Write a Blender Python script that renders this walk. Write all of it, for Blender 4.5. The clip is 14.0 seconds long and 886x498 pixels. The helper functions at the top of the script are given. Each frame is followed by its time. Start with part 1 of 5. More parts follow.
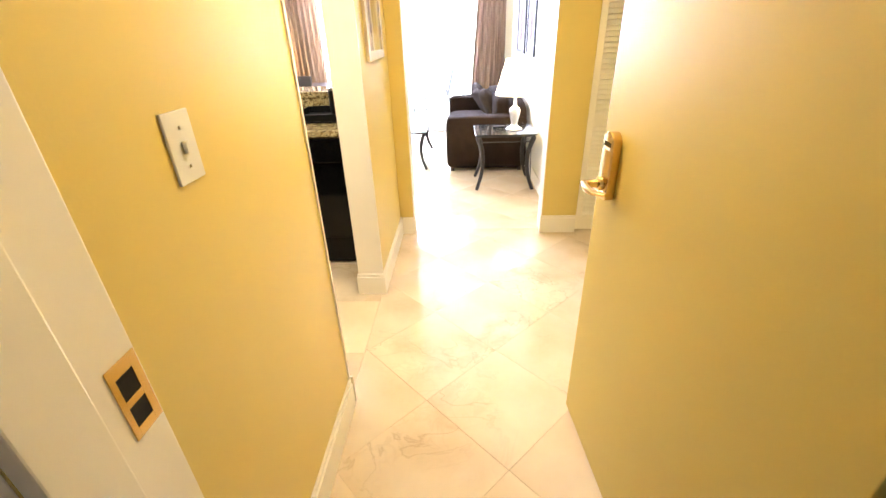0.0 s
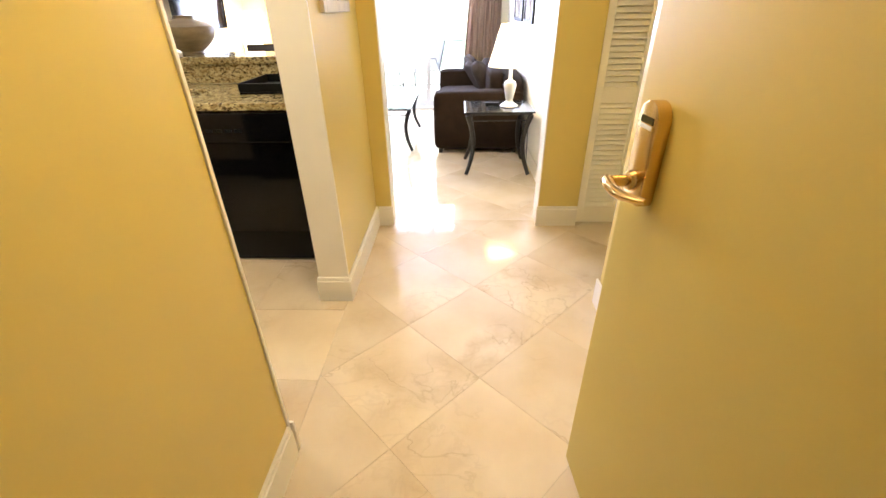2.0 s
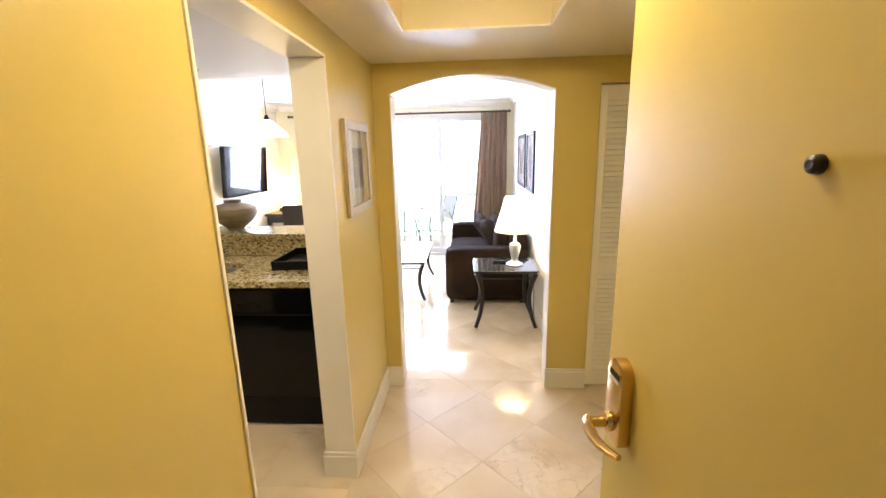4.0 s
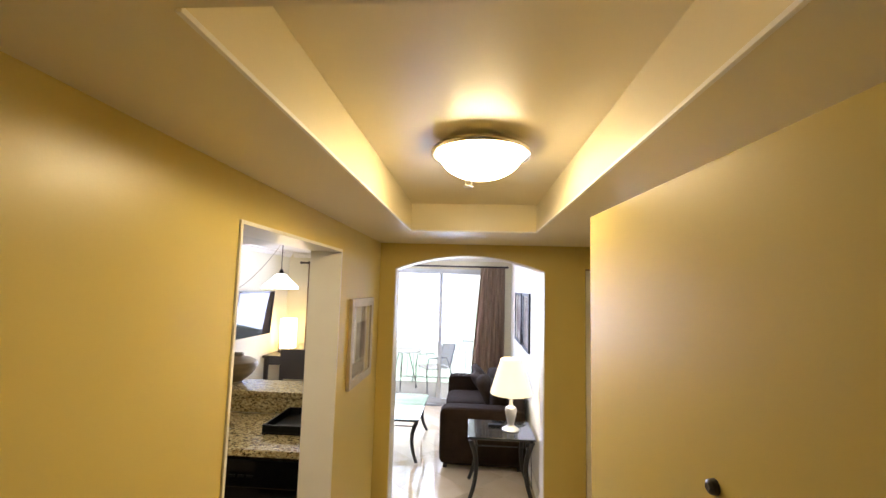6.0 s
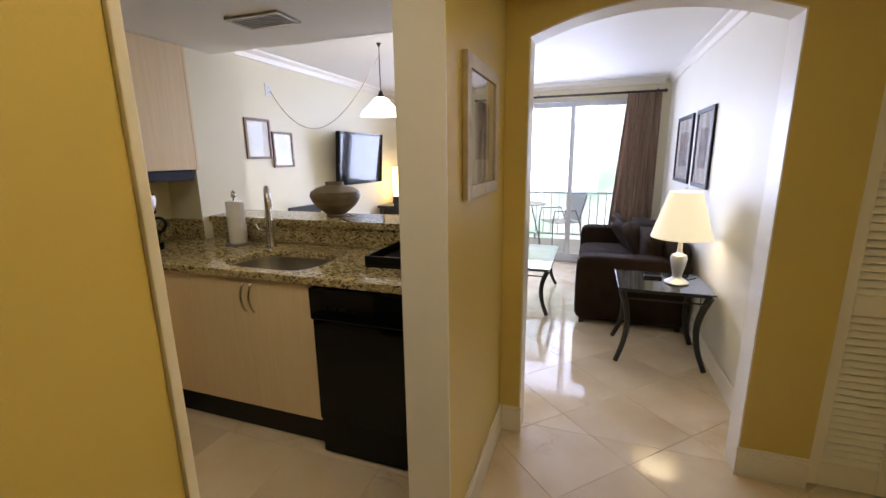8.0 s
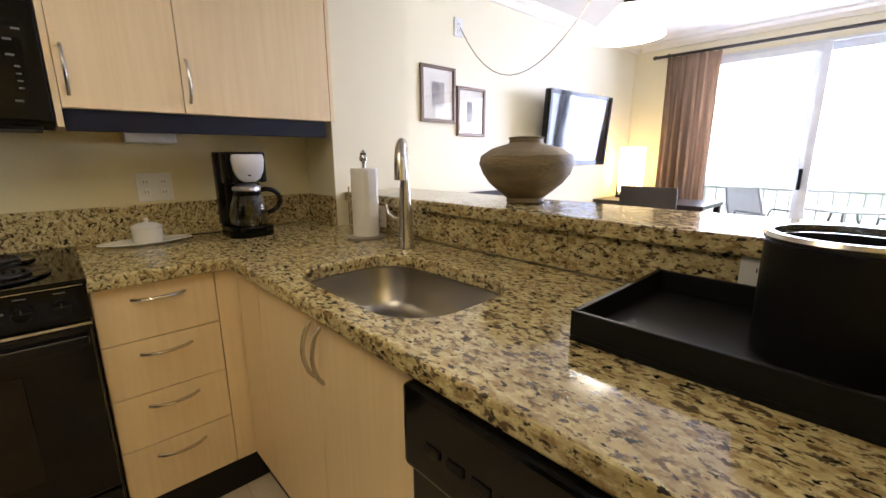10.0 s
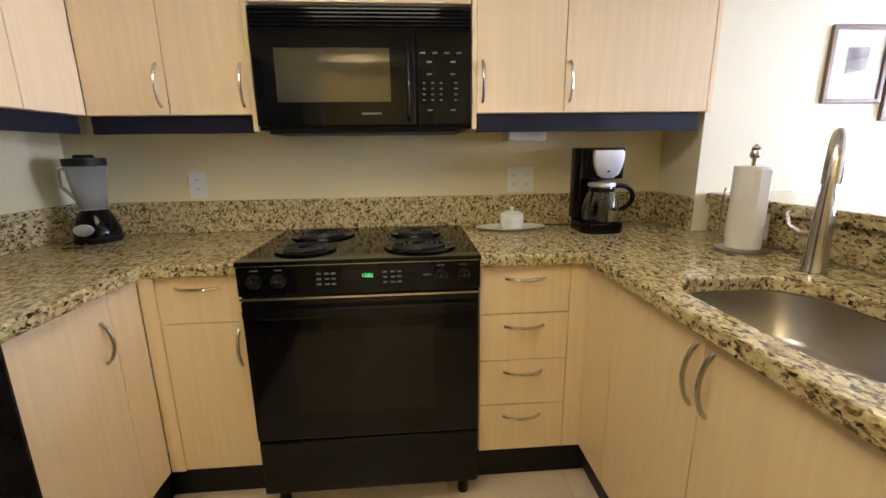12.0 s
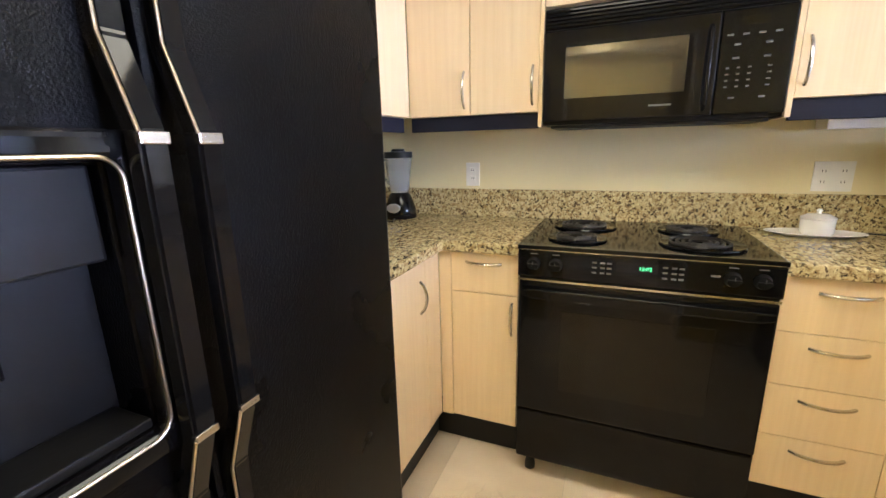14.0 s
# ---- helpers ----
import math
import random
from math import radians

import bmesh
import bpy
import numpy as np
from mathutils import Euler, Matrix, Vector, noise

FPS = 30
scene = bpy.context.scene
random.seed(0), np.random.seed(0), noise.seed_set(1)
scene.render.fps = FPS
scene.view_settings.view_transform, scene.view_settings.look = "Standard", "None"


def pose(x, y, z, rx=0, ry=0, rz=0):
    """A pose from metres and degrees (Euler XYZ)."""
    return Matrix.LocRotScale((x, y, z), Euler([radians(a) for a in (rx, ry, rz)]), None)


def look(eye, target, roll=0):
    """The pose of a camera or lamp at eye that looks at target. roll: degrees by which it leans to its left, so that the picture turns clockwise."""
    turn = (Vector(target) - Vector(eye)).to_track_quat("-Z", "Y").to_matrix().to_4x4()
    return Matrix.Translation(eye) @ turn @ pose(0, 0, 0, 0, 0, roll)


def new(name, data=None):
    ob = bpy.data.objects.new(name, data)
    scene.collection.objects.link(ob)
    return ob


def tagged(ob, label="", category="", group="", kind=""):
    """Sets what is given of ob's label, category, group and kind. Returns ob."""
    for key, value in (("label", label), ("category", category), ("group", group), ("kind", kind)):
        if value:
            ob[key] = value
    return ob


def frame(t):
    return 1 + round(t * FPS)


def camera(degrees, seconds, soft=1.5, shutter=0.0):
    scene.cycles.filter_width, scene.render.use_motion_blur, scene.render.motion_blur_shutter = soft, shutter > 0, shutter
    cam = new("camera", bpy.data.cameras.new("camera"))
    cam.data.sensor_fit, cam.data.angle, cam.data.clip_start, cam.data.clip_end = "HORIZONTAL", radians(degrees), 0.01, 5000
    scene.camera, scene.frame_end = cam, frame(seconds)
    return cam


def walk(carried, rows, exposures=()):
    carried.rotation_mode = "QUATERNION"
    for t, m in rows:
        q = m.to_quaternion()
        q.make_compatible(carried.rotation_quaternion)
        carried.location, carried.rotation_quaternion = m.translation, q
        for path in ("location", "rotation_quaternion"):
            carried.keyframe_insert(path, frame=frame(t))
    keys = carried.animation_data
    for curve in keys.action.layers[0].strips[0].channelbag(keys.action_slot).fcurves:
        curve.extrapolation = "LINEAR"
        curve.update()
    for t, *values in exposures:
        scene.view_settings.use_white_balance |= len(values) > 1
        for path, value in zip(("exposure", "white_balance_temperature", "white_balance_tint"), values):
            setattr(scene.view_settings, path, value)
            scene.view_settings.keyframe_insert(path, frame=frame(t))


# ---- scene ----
cam = camera(93.2, 14.0)
PATH = [
    (0, (0.483, 0.229, 1.421), (0.391, 2.003, 0.502), -1.9),
    (0.5, (0.495, 0.471, 1.304), (0.498, 2.195, 0.29), -1.7),
    (1, (0.544, 0.608, 1.244), (0.501, 2.292, 0.167), -2.0),
    (1.5, (0.553, 0.641, 1.269), (0.498, 2.335, 0.208), -0.9),
    (2, (0.552, 0.646, 1.309), (0.485, 2.377, 0.31), -1.0),
    (2.5, (0.557, 0.645, 1.366), (0.456, 2.424, 0.458), -2.0),
    (3, (0.563, 0.631, 1.438), (0.469, 2.469, 0.655), -1.6),
    (3.5, (0.577, 0.615, 1.519), (0.486, 2.512, 0.893), -1.2),
    (4, (0.593, 0.6, 1.593), (0.459, 2.544, 1.146), -1.3),
    (4.2, (0.6, 0.592, 1.62), (0.452, 2.55, 1.268), -1.3),
    (6.3, (0.622, 0.448, 1.834), (0.481, 2.433, 2.031), 1.7),
    (6.5, (0.617, 0.471, 1.829), (0.468, 2.461, 1.968), 1.5),
    (7, (0.63, 0.594, 1.73), (0.325, 2.569, 1.643), 0.2),
    (7.5, (0.558, 0.815, 1.572), (0.01, 2.712, 1.249), -0.9),
    (7.7, (0.497, 0.982, 1.514), (-0.086, 2.856, 1.128), -0.9),
    (10, (-0.28, 2.378, 1.231), (-1.71, 3.707, 0.796), -0.4),
    (10.5, (-0.369, 2.372, 1.231), (-1.989, 3.47, 0.822), 0.1),
    (11, (-0.421, 2.327, 1.223), (-2.232, 3.077, 0.827), -0.1),
    (11.5, (-0.414, 2.263, 1.237), (-2.326, 2.673, 0.816), -0.3),
    (12, (-0.419, 2.196, 1.244), (-2.362, 2.338, 0.791), -0.8),
    (12.5, (-0.404, 2.133, 1.241), (-2.348, 2.027, 0.782), -1.4),
    (13, (-0.384, 2.074, 1.245), (-2.302, 1.747, 0.782), -1.2),
    (13.5, (-0.345, 2.003, 1.254), (-2.215, 1.47, 0.785), -1.3),
    (14, (-0.3, 1.949, 1.252), (-2.095, 1.203, 0.782), -1.3),
]
# the exposure follows the automatic camera of the clip
EXPOSURES = [(0, 1.05, 6500, 10), (0.5, 0.98, 6500, 10), (1.0, 0.72, 6500, 10), (1.5, 0.58, 6500, 10), (2.0, 0.47, 6500, 10), (3.0, 0.22, 6500, 10), (4.0, 0.1, 6500, 10), (6.5, -0.9, 6500, 10),
             (7.0, -1.15, 6500, 10), (7.7, -1.2, 6500, 10), (10, -0.58, 6500, 10), (10.5, -0.46, 6500, 10), (11, -0.34, 6400, 10), (11.5, -0.22, 6300, 10), (12, -0.08, 6150, 10), (13, 0.36, 5900, 10),
             (14, 0.6, 5750, 10)]

walk(cam, [(t, look(eye, target, roll)) for t, eye, target, roll in PATH], EXPOSURES)

# ---- world, sun and large lights ----
world = bpy.data.worlds.new("sky")
scene.world = world
world.use_nodes = True
wn = world.node_tree.nodes
sky = wn.new("ShaderNodeTexSky")
sky.sky_type = "NISHITA"
sky.sun_disc = False
sky.sun_elevation, sky.sun_rotation = radians(55), radians(17)
world.node_tree.links.new(sky.outputs["Color"], wn["Background"].inputs["Color"])
wn["Background"].inputs["Strength"].default_value = 0.15
sun = new("sun", bpy.data.lights.new("sun", "SUN"))
sun.data.energy, sun.data.angle, sun.data.color = 4.2, radians(0.5), (1.0, 0.95, 0.88)
sun.matrix_world = look((3, 17.5, 14.9), (0, 7.5, 0))


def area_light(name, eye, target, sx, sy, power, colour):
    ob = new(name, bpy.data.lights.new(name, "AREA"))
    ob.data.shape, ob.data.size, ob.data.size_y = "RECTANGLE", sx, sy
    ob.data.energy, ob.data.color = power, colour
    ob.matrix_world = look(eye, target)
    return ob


def point_light(name, eye, power, colour, size=0.05):
    ob = new(name, bpy.data.lights.new(name, "POINT"))
    ob.data.energy, ob.data.color, ob.data.shadow_soft_size = power, colour, size
    ob.location = eye
    return ob


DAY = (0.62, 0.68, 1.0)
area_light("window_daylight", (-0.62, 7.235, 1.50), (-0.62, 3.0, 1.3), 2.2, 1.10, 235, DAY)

# ---- materials ----


def material(name, colour, rough=0.5, metal=0.0, second=None, scale=8.0, mix=0.5, bump=0.0, bump_scale=120.0, stretch=(1, 1, 1), vary=0.0,
             emit=None, power=0.0, coat=0.0, rough_vary=0.05, transmission=0.0, alpha=1.0, spec=0.5):
    m = bpy.data.materials.new(name)
    m.use_nodes = True
    n, l = m.node_tree.nodes, m.node_tree.links
    b = n["Principled BSDF"]
    b.inputs["Metallic"].default_value = metal
    b.inputs["Coat Weight"].default_value = coat
    b.inputs["Transmission Weight"].default_value = transmission
    b.inputs["Alpha"].default_value = alpha
    b.inputs["Specular IOR Level"].default_value = spec
    co = n.new("ShaderNodeTexCoord")
    mp = n.new("ShaderNodeMapping")
    mp.inputs["Scale"].default_value = stretch
    l.new(co.outputs["Object"], mp.inputs["Vector"])
    big = n.new("ShaderNodeTexNoise")
    big.inputs["Scale"].default_value, big.inputs["Detail"].default_value = scale, 6
    l.new(mp.outputs["Vector"], big.inputs["Vector"])
    ramp = n.new("ShaderNodeValToRGB")
    second = second or tuple(c * 0.88 for c in colour)
    ramp.color_ramp.elements[0].position, ramp.color_ramp.elements[1].position = 0.5 - 0.4 * mix, 0.5 + 0.4 * mix
    ramp.color_ramp.elements[0].color, ramp.color_ramp.elements[1].color = (*second, 1), (*colour, 1)
    l.new(big.outputs["Fac"], ramp.inputs["Fac"])
    out = ramp.outputs["Color"]
    if vary:
        info = n.new("ShaderNodeObjectInfo")
        hsv = n.new("ShaderNodeHueSaturation")
        mr = n.new("ShaderNodeMapRange")
        mr.inputs["To Min"].default_value, mr.inputs["To Max"].default_value = 1 - vary, 1 + vary
        l.new(info.outputs["Random"], mr.inputs["Value"])
        l.new(mr.outputs["Result"], hsv.inputs["Value"])
        l.new(out, hsv.inputs["Color"])
        out = hsv.outputs["Color"]
    l.new(out, b.inputs["Base Color"])
    rr = n.new("ShaderNodeMapRange")
    rr.inputs["To Min"].default_value, rr.inputs["To Max"].default_value = max(0.0, rough - rough_vary), min(1.0, rough + rough_vary)
    l.new(big.outputs["Fac"], rr.inputs["Value"])
    l.new(rr.outputs["Result"], b.inputs["Roughness"])
    if bump:
        fine = n.new("ShaderNodeTexNoise")
        fine.inputs["Scale"].default_value, fine.inputs["Detail"].default_value = bump_scale, 4
        l.new(mp.outputs["Vector"], fine.inputs["Vector"])
        bp = n.new("ShaderNodeBump")
        bp.inputs["Strength"].default_value, bp.inputs["Distance"].default_value = bump, 0.004
        l.new(fine.outputs["Fac"], bp.inputs["Height"])
        l.new(bp.outputs["Normal"], b.inputs["Normal"])
    if emit:
        b.inputs["Emission Color"].default_value = (*emit, 1)
        b.inputs["Emission Strength"].default_value = power
    return m


def granite_material():
    m = material("granite", (0.58, 0.48, 0.26), 0.10, scale=26, second=(0.40, 0.31, 0.14))
    n, l = m.node_tree.nodes, m.node_tree.links
    b = n["Principled BSDF"]
    base = b.inputs["Base Color"].links[0].from_socket
    co = [x for x in n if x.type == "TEX_COORD"][0]
    for scale, lo, hi, colour, seed in ((85, 0.50, 0.60, (0.62, 0.54, 0.29), 0.0), (60, 0.51, 0.61, (0.30, 0.21, 0.09), 3.7), (95, 0.555, 0.63, (0.12, 0.08, 0.036), 6.2), (74, 0.59, 0.63, (0.03, 0.022, 0.015), 8.1),
                                        (44, 0.60, 0.66, (0.10, 0.068, 0.036), 5.3)):
        mp = n.new("ShaderNodeMapping")
        mp.inputs["Location"].default_value = (seed, seed, seed)
        mp.inputs["Scale"].default_value = (0.6, 1.0, 1.0)
        mp.inputs["Rotation"].default_value = (0.3, 0.2, 0.5)
        l.new(co.outputs["Object"], mp.inputs["Vector"])
        t = n.new("ShaderNodeTexNoise")
        t.inputs["Scale"].default_value, t.inputs["Detail"].default_value, t.inputs["Roughness"].default_value = scale, 3, 0.6
        l.new(mp.outputs["Vector"], t.inputs["Vector"])
        mr = n.new("ShaderNodeMapRange")
        mr.inputs["From Min"].default_value, mr.inputs["From Max"].default_value = lo, hi
        l.new(t.outputs["Fac"], mr.inputs["Value"])
        mix = n.new("ShaderNodeMix")
        mix.data_type = "RGBA"
        l.new(mr.outputs["Result"], mix.inputs["Factor"])
        l.new(base, mix.inputs["A"])
        mix.inputs["B"].default_value = (*colour, 1)
        base = mix.outputs["Result"]
    l.new(base, b.inputs["Base Color"])
    return m


def marble_material():
    m = material("polished_marble", (0.79, 0.69, 0.53), 0.085, scale=2.6, second=(0.62, 0.475, 0.30), mix=0.8, vary=0.06, rough_vary=0.03)
    n, l = m.node_tree.nodes, m.node_tree.links
    b = n["Principled BSDF"]
    base = b.inputs["Base Color"].links[0].from_socket
    co = [x for x in n if x.type == "TEX_COORD"][0]
    info = n.new("ShaderNodeObjectInfo")
    add = n.new("ShaderNodeVectorMath")
    add.operation = "MULTIPLY_ADD"
    l.new(info.outputs["Random"], add.inputs[0])
    add.inputs[1].default_value = (31.0, 17.0, 9.0)
    l.new(co.outputs["Object"], add.inputs[2])
    for scale, lo, hi, colour, amount in ((1.7, 0.0, 0.10, (0.50, 0.36, 0.20), 0.5), (3.4, 0.0, 0.012, (0.34, 0.24, 0.14), 0.38), (11.0, 0.0, 0.05, (0.50, 0.38, 0.25), 0.22)):
        t = n.new("ShaderNodeTexNoise")
        t.inputs["Scale"].default_value, t.inputs["Detail"].default_value, t.inputs["Distortion"].default_value = scale, 7, 0.6
        l.new(add.outputs["Vector"], t.inputs["Vector"])
        sub = n.new("ShaderNodeMath")
        sub.operation = "SUBTRACT"
        sub.inputs[1].default_value = 0.5
        l.new(t.outputs["Fac"], sub.inputs[0])
        ab = n.new("ShaderNodeMath")
        ab.operation = "ABSOLUTE"
        l.new(sub.outputs[0], ab.inputs[0])
        mr = n.new("ShaderNodeMapRange")
        mr.inputs["From Min"].default_value, mr.inputs["From Max"].default_value = lo, hi
        mr.inputs["To Min"].default_value, mr.inputs["To Max"].default_value = amount, 0.0
        l.new(ab.outputs[0], mr.inputs["Value"])
        gate = n.new("ShaderNodeTexNoise")
        gate.inputs["Scale"].default_value = 1.7
        l.new(add.outputs["Vector"], gate.inputs["Vector"])
        g = n.new("ShaderNodeMapRange")
        g.inputs["From Min"].default_value, g.inputs["From Max"].default_value = 0.48, 0.62
        l.new(gate.outputs["Fac"], g.inputs["Value"])
        mul = n.new("ShaderNodeMath")
        mul.operation = "MULTIPLY"
        l.new(mr.outputs["Result"], mul.inputs[0])
        l.new(g.outputs["Result"], mul.inputs[1])
        mix = n.new("ShaderNodeMix")
        mix.data_type = "RGBA"
        l.new(mul.outputs[0], mix.inputs["Factor"])
        l.new(base, mix.inputs["A"])
        mix.inputs["B"].default_value = (*colour, 1)
        base = mix.outputs["Result"]
    l.new(base, b.inputs["Base Color"])
    return m


YELLOW = material("yellow_wall_paint", (0.69, 0.540, 0.168), 0.34, scale=1.3, second=(0.66, 0.515, 0.156), bump=0.06, bump_scale=160)
# Wall yellow darkened evenly for the leaf, standing in for light falloff.
DIMMED_DOOR_YELLOW = material("dimmed_yellow_door_paint", (0.57, 0.445, 0.125), 0.45, scale=1.1, second=(0.545, 0.42, 0.118), bump=0.03, bump_scale=90, spec=0.16)
CREAM = material("cream_wall_paint", (0.80, 0.745, 0.55), 0.5, scale=1.3, second=(0.77, 0.715, 0.52), bump=0.06, bump_scale=160)
KITCHEN_PAINT = material("olive_cream_wall_paint", (0.71, 0.635, 0.38), 0.5, scale=1.3, second=(0.68, 0.605, 0.36), bump=0.06, bump_scale=160)
PALE = material("pale_wall_paint", (0.80, 0.77, 0.66), 0.5, scale=1.3, second=(0.77, 0.74, 0.63), bump=0.05, bump_scale=160)
CEIL = material("ceiling_paint", (0.80, 0.78, 0.74), 0.6, scale=2, second=(0.77, 0.75, 0.71), bump=0.08, bump_scale=140)
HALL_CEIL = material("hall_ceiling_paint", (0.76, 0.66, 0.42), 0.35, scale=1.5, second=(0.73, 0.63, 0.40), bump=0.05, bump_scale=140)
WHITE = material("white_trim_paint", (0.87, 0.83, 0.75), 0.32, scale=4, second=(0.83, 0.785, 0.69), bump=0.03, bump_scale=80)
LOUVRE = material("white_louvre_paint", (0.93, 0.88, 0.76), 0.4, scale=4, second=(0.91, 0.86, 0.73))
PLASTIC = material("white_plastic", (0.80, 0.79, 0.75), 0.3, scale=5)
MARBLE = marble_material()
GROUT = material("grout", (0.62, 0.52, 0.38), 0.8, scale=20, bump=0.3)
GRANITE = granite_material()
MAPLE = material("light_maple_laminate", (0.80, 0.63, 0.385), 0.38, scale=5, second=(0.75, 0.575, 0.335), stretch=(14, 14, 0.6), bump=0.05, bump_scale=30, vary=0.02)
EDGE = material("cabinet_shadow_gap", (0.35, 0.24, 0.13), 0.6)
BLACK = material("black_gloss_enamel", (0.005, 0.005, 0.0055), 0.07, scale=6, second=(0.004, 0.004, 0.0045), spec=0.22)
BLACK_MATT = material("black_matt", (0.009, 0.0085, 0.0085), 0.42, scale=6, second=(0.006, 0.006, 0.006), bump=0.05, spec=0.18)
KICK = material("black_kickboard", (0.008, 0.0075, 0.009), 0.4, scale=5, spec=0.3)
RAIL = material("dark_blue_black_rail", (0.012, 0.013, 0.024), 0.45, scale=5, second=(0.009, 0.010, 0.019), spec=0.2)
FRIDGE = material("black_textured_steel", (0.0025, 0.0025, 0.003), 0.28, scale=3, second=(0.002, 0.002, 0.0025), bump=0.45, bump_scale=330, spec=0.09)
BLACK_GLASS = material("black_glass", (0.004, 0.004, 0.004), 0.04, scale=3)
OVEN_GLASS = material("smoked_oven_glass", (0.006, 0.0045, 0.003), 0.06, scale=3, second=(0.005, 0.004, 0.003), spec=0.3)
MW_WINDOW = material("microwave_window", (0.050, 0.044, 0.028), 0.05, scale=3, second=(0.040, 0.035, 0.023), spec=0.9)
CHROME = material("brushed_nickel", (0.62, 0.59, 0.54), 0.25, 1.0, scale=20, second=(0.55, 0.52, 0.47))
STEEL = material("brushed_steel", (0.42, 0.395, 0.36), 0.31, 1.0, scale=3, second=(0.35, 0.33, 0.30), rough_vary=0.02)
BRASS = material("polished_brass", (0.72, 0.52, 0.24), 0.20, 1.0, scale=15, second=(0.62, 0.43, 0.18))
TRIM_LINE = material("champagne_trim", (0.62, 0.54, 0.42), 0.3, 1.0, scale=10)
SILVER = material("silver_plastic", (0.58, 0.58, 0.60), 0.3, 0.6, scale=8)
SOFA_CLOTH = material("dark_brown_upholstery", (0.026, 0.016, 0.010), 0.95, scale=9, second=(0.018, 0.011, 0.007), bump=0.5, bump_scale=260, spec=0.08)
PILLOW_CLOTH = material("brown_pillow_cloth", (0.042, 0.029, 0.020), 0.9, scale=14, second=(0.026, 0.018, 0.013), bump=0.5, bump_scale=220, spec=0.1)
IRON = material("dark_iron", (0.022, 0.020, 0.019), 0.42, 0.3, scale=15, bump=0.1)
SLATE = material("dark_table_top", (0.030, 0.032, 0.034), 0.10, scale=7, second=(0.018, 0.02, 0.022))
CURTAIN = material("curtain_cloth", (0.47, 0.36, 0.265), 0.75, scale=7, second=(0.25, 0.175, 0.125), stretch=(6, 6, 0.15), bump=0.3, bump_scale=60, mix=0.5, spec=0.2)
TERRACOTTA = material("weathered_pottery", (0.27, 0.205, 0.11), 0.62, scale=9, second=(0.12, 0.085, 0.045), stretch=(1, 1, 2.6), bump=0.6, bump_scale=45, mix=0.7)
ESPRESSO = material("espresso_wood", (0.030, 0.020, 0.015), 0.35, scale=4, second=(0.02, 0.013, 0.01), stretch=(1, 10, 1))
FRAME_WOOD = material("bronze_picture_frame", (0.16, 0.10, 0.06), 0.4, 0.2, scale=12)
FRAME_CHAMPAGNE = material("champagne_picture_frame", (0.55, 0.47, 0.33), 0.35, 0.4, scale=18, second=(0.42, 0.35, 0.24))
MAT_BOARD = material("picture_mat", (0.80, 0.75, 0.64), 0.7, scale=6)
INK = material("faded_ink", (0.16, 0.135, 0.13), 0.7, scale=11, second=(0.46, 0.41, 0.36), mix=0.35)
PORCELAIN = material("white_porcelain", (0.88, 0.87, 0.83), 0.15, scale=5, coat=0.3)
PAPER = material("paper_towel", (0.82, 0.80, 0.76), 0.9, scale=9, bump=0.4, bump_scale=180)
FROST = material("clear_plastic_jar", (0.72, 0.75, 0.76), 0.12, scale=5, transmission=0.85)
CLEAR = material("carafe_glass", (0.80, 0.80, 0.80), 0.0, scale=3, second=(0.78, 0.78, 0.78), transmission=1.0, rough_vary=0.0)
DOME = material("frosted_glass_dome", (0.9, 0.87, 0.8), 0.4, emit=(1.0, 0.81, 0.50), power=80)
PENDANT = material("frosted_pendant_glass", (0.9, 0.88, 0.84), 0.4, emit=(1.0, 0.93, 0.82), power=12)
SHADE = material("lit_lamp_shade", (0.85, 0.78, 0.62), 0.8, scale=30, emit=(1.0, 0.86, 0.58), power=1.5)
LANTERN = material("lit_paper_lantern", (0.9, 0.8, 0.6), 0.8, scale=30, emit=(1.0, 0.72, 0.36), power=13.0)
PANEL = material("kitchen_light_diffuser", (0.9, 0.88, 0.82), 0.5, emit=(1.0, 0.88, 0.66), power=9.0)
GREEN_LED = material("green_clock_digits", (0.02, 0.2, 0.06), 0.5, emit=(0.15, 1.0, 0.35), power=1.6)
PRINT = material("printed_grey_marks", (0.13, 0.13, 0.125), 0.5)
FRAME_WHITE = material("white_aluminium", (0.78, 0.80, 0.82), 0.35, scale=6)
CONCRETE = material("balcony_concrete", (0.52, 0.50, 0.46), 0.8, scale=5, second=(0.45, 0.43, 0.40), bump=0.2)
SLING = material("patio_sling", (0.68, 0.68, 0.68), 0.7, scale=30)
RAILING = material("white_railing", (0.78, 0.79, 0.80), 0.4)
ALU = material("grey_patio_aluminium", (0.30, 0.31, 0.34), 0.4, 0.3)
# Overexposed daylight on trees and sky put into one sheet's glow.
BACKDROP_GLOW = material("overexposed_backdrop_glow", (0.5, 0.5, 0.5), 1.0, emit=(1.0, 1.0, 1.0), power=4.0)
hn, hl = BACKDROP_GLOW.node_tree.nodes, BACKDROP_GLOW.node_tree.links
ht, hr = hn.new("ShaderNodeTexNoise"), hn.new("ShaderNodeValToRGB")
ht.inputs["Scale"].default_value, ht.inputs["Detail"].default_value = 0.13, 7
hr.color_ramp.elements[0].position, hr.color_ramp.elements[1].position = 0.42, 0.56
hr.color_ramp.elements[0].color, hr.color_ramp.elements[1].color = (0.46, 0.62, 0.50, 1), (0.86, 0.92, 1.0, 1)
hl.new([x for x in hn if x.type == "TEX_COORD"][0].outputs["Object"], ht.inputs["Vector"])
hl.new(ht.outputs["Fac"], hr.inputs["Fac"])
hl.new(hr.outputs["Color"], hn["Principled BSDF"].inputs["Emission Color"])
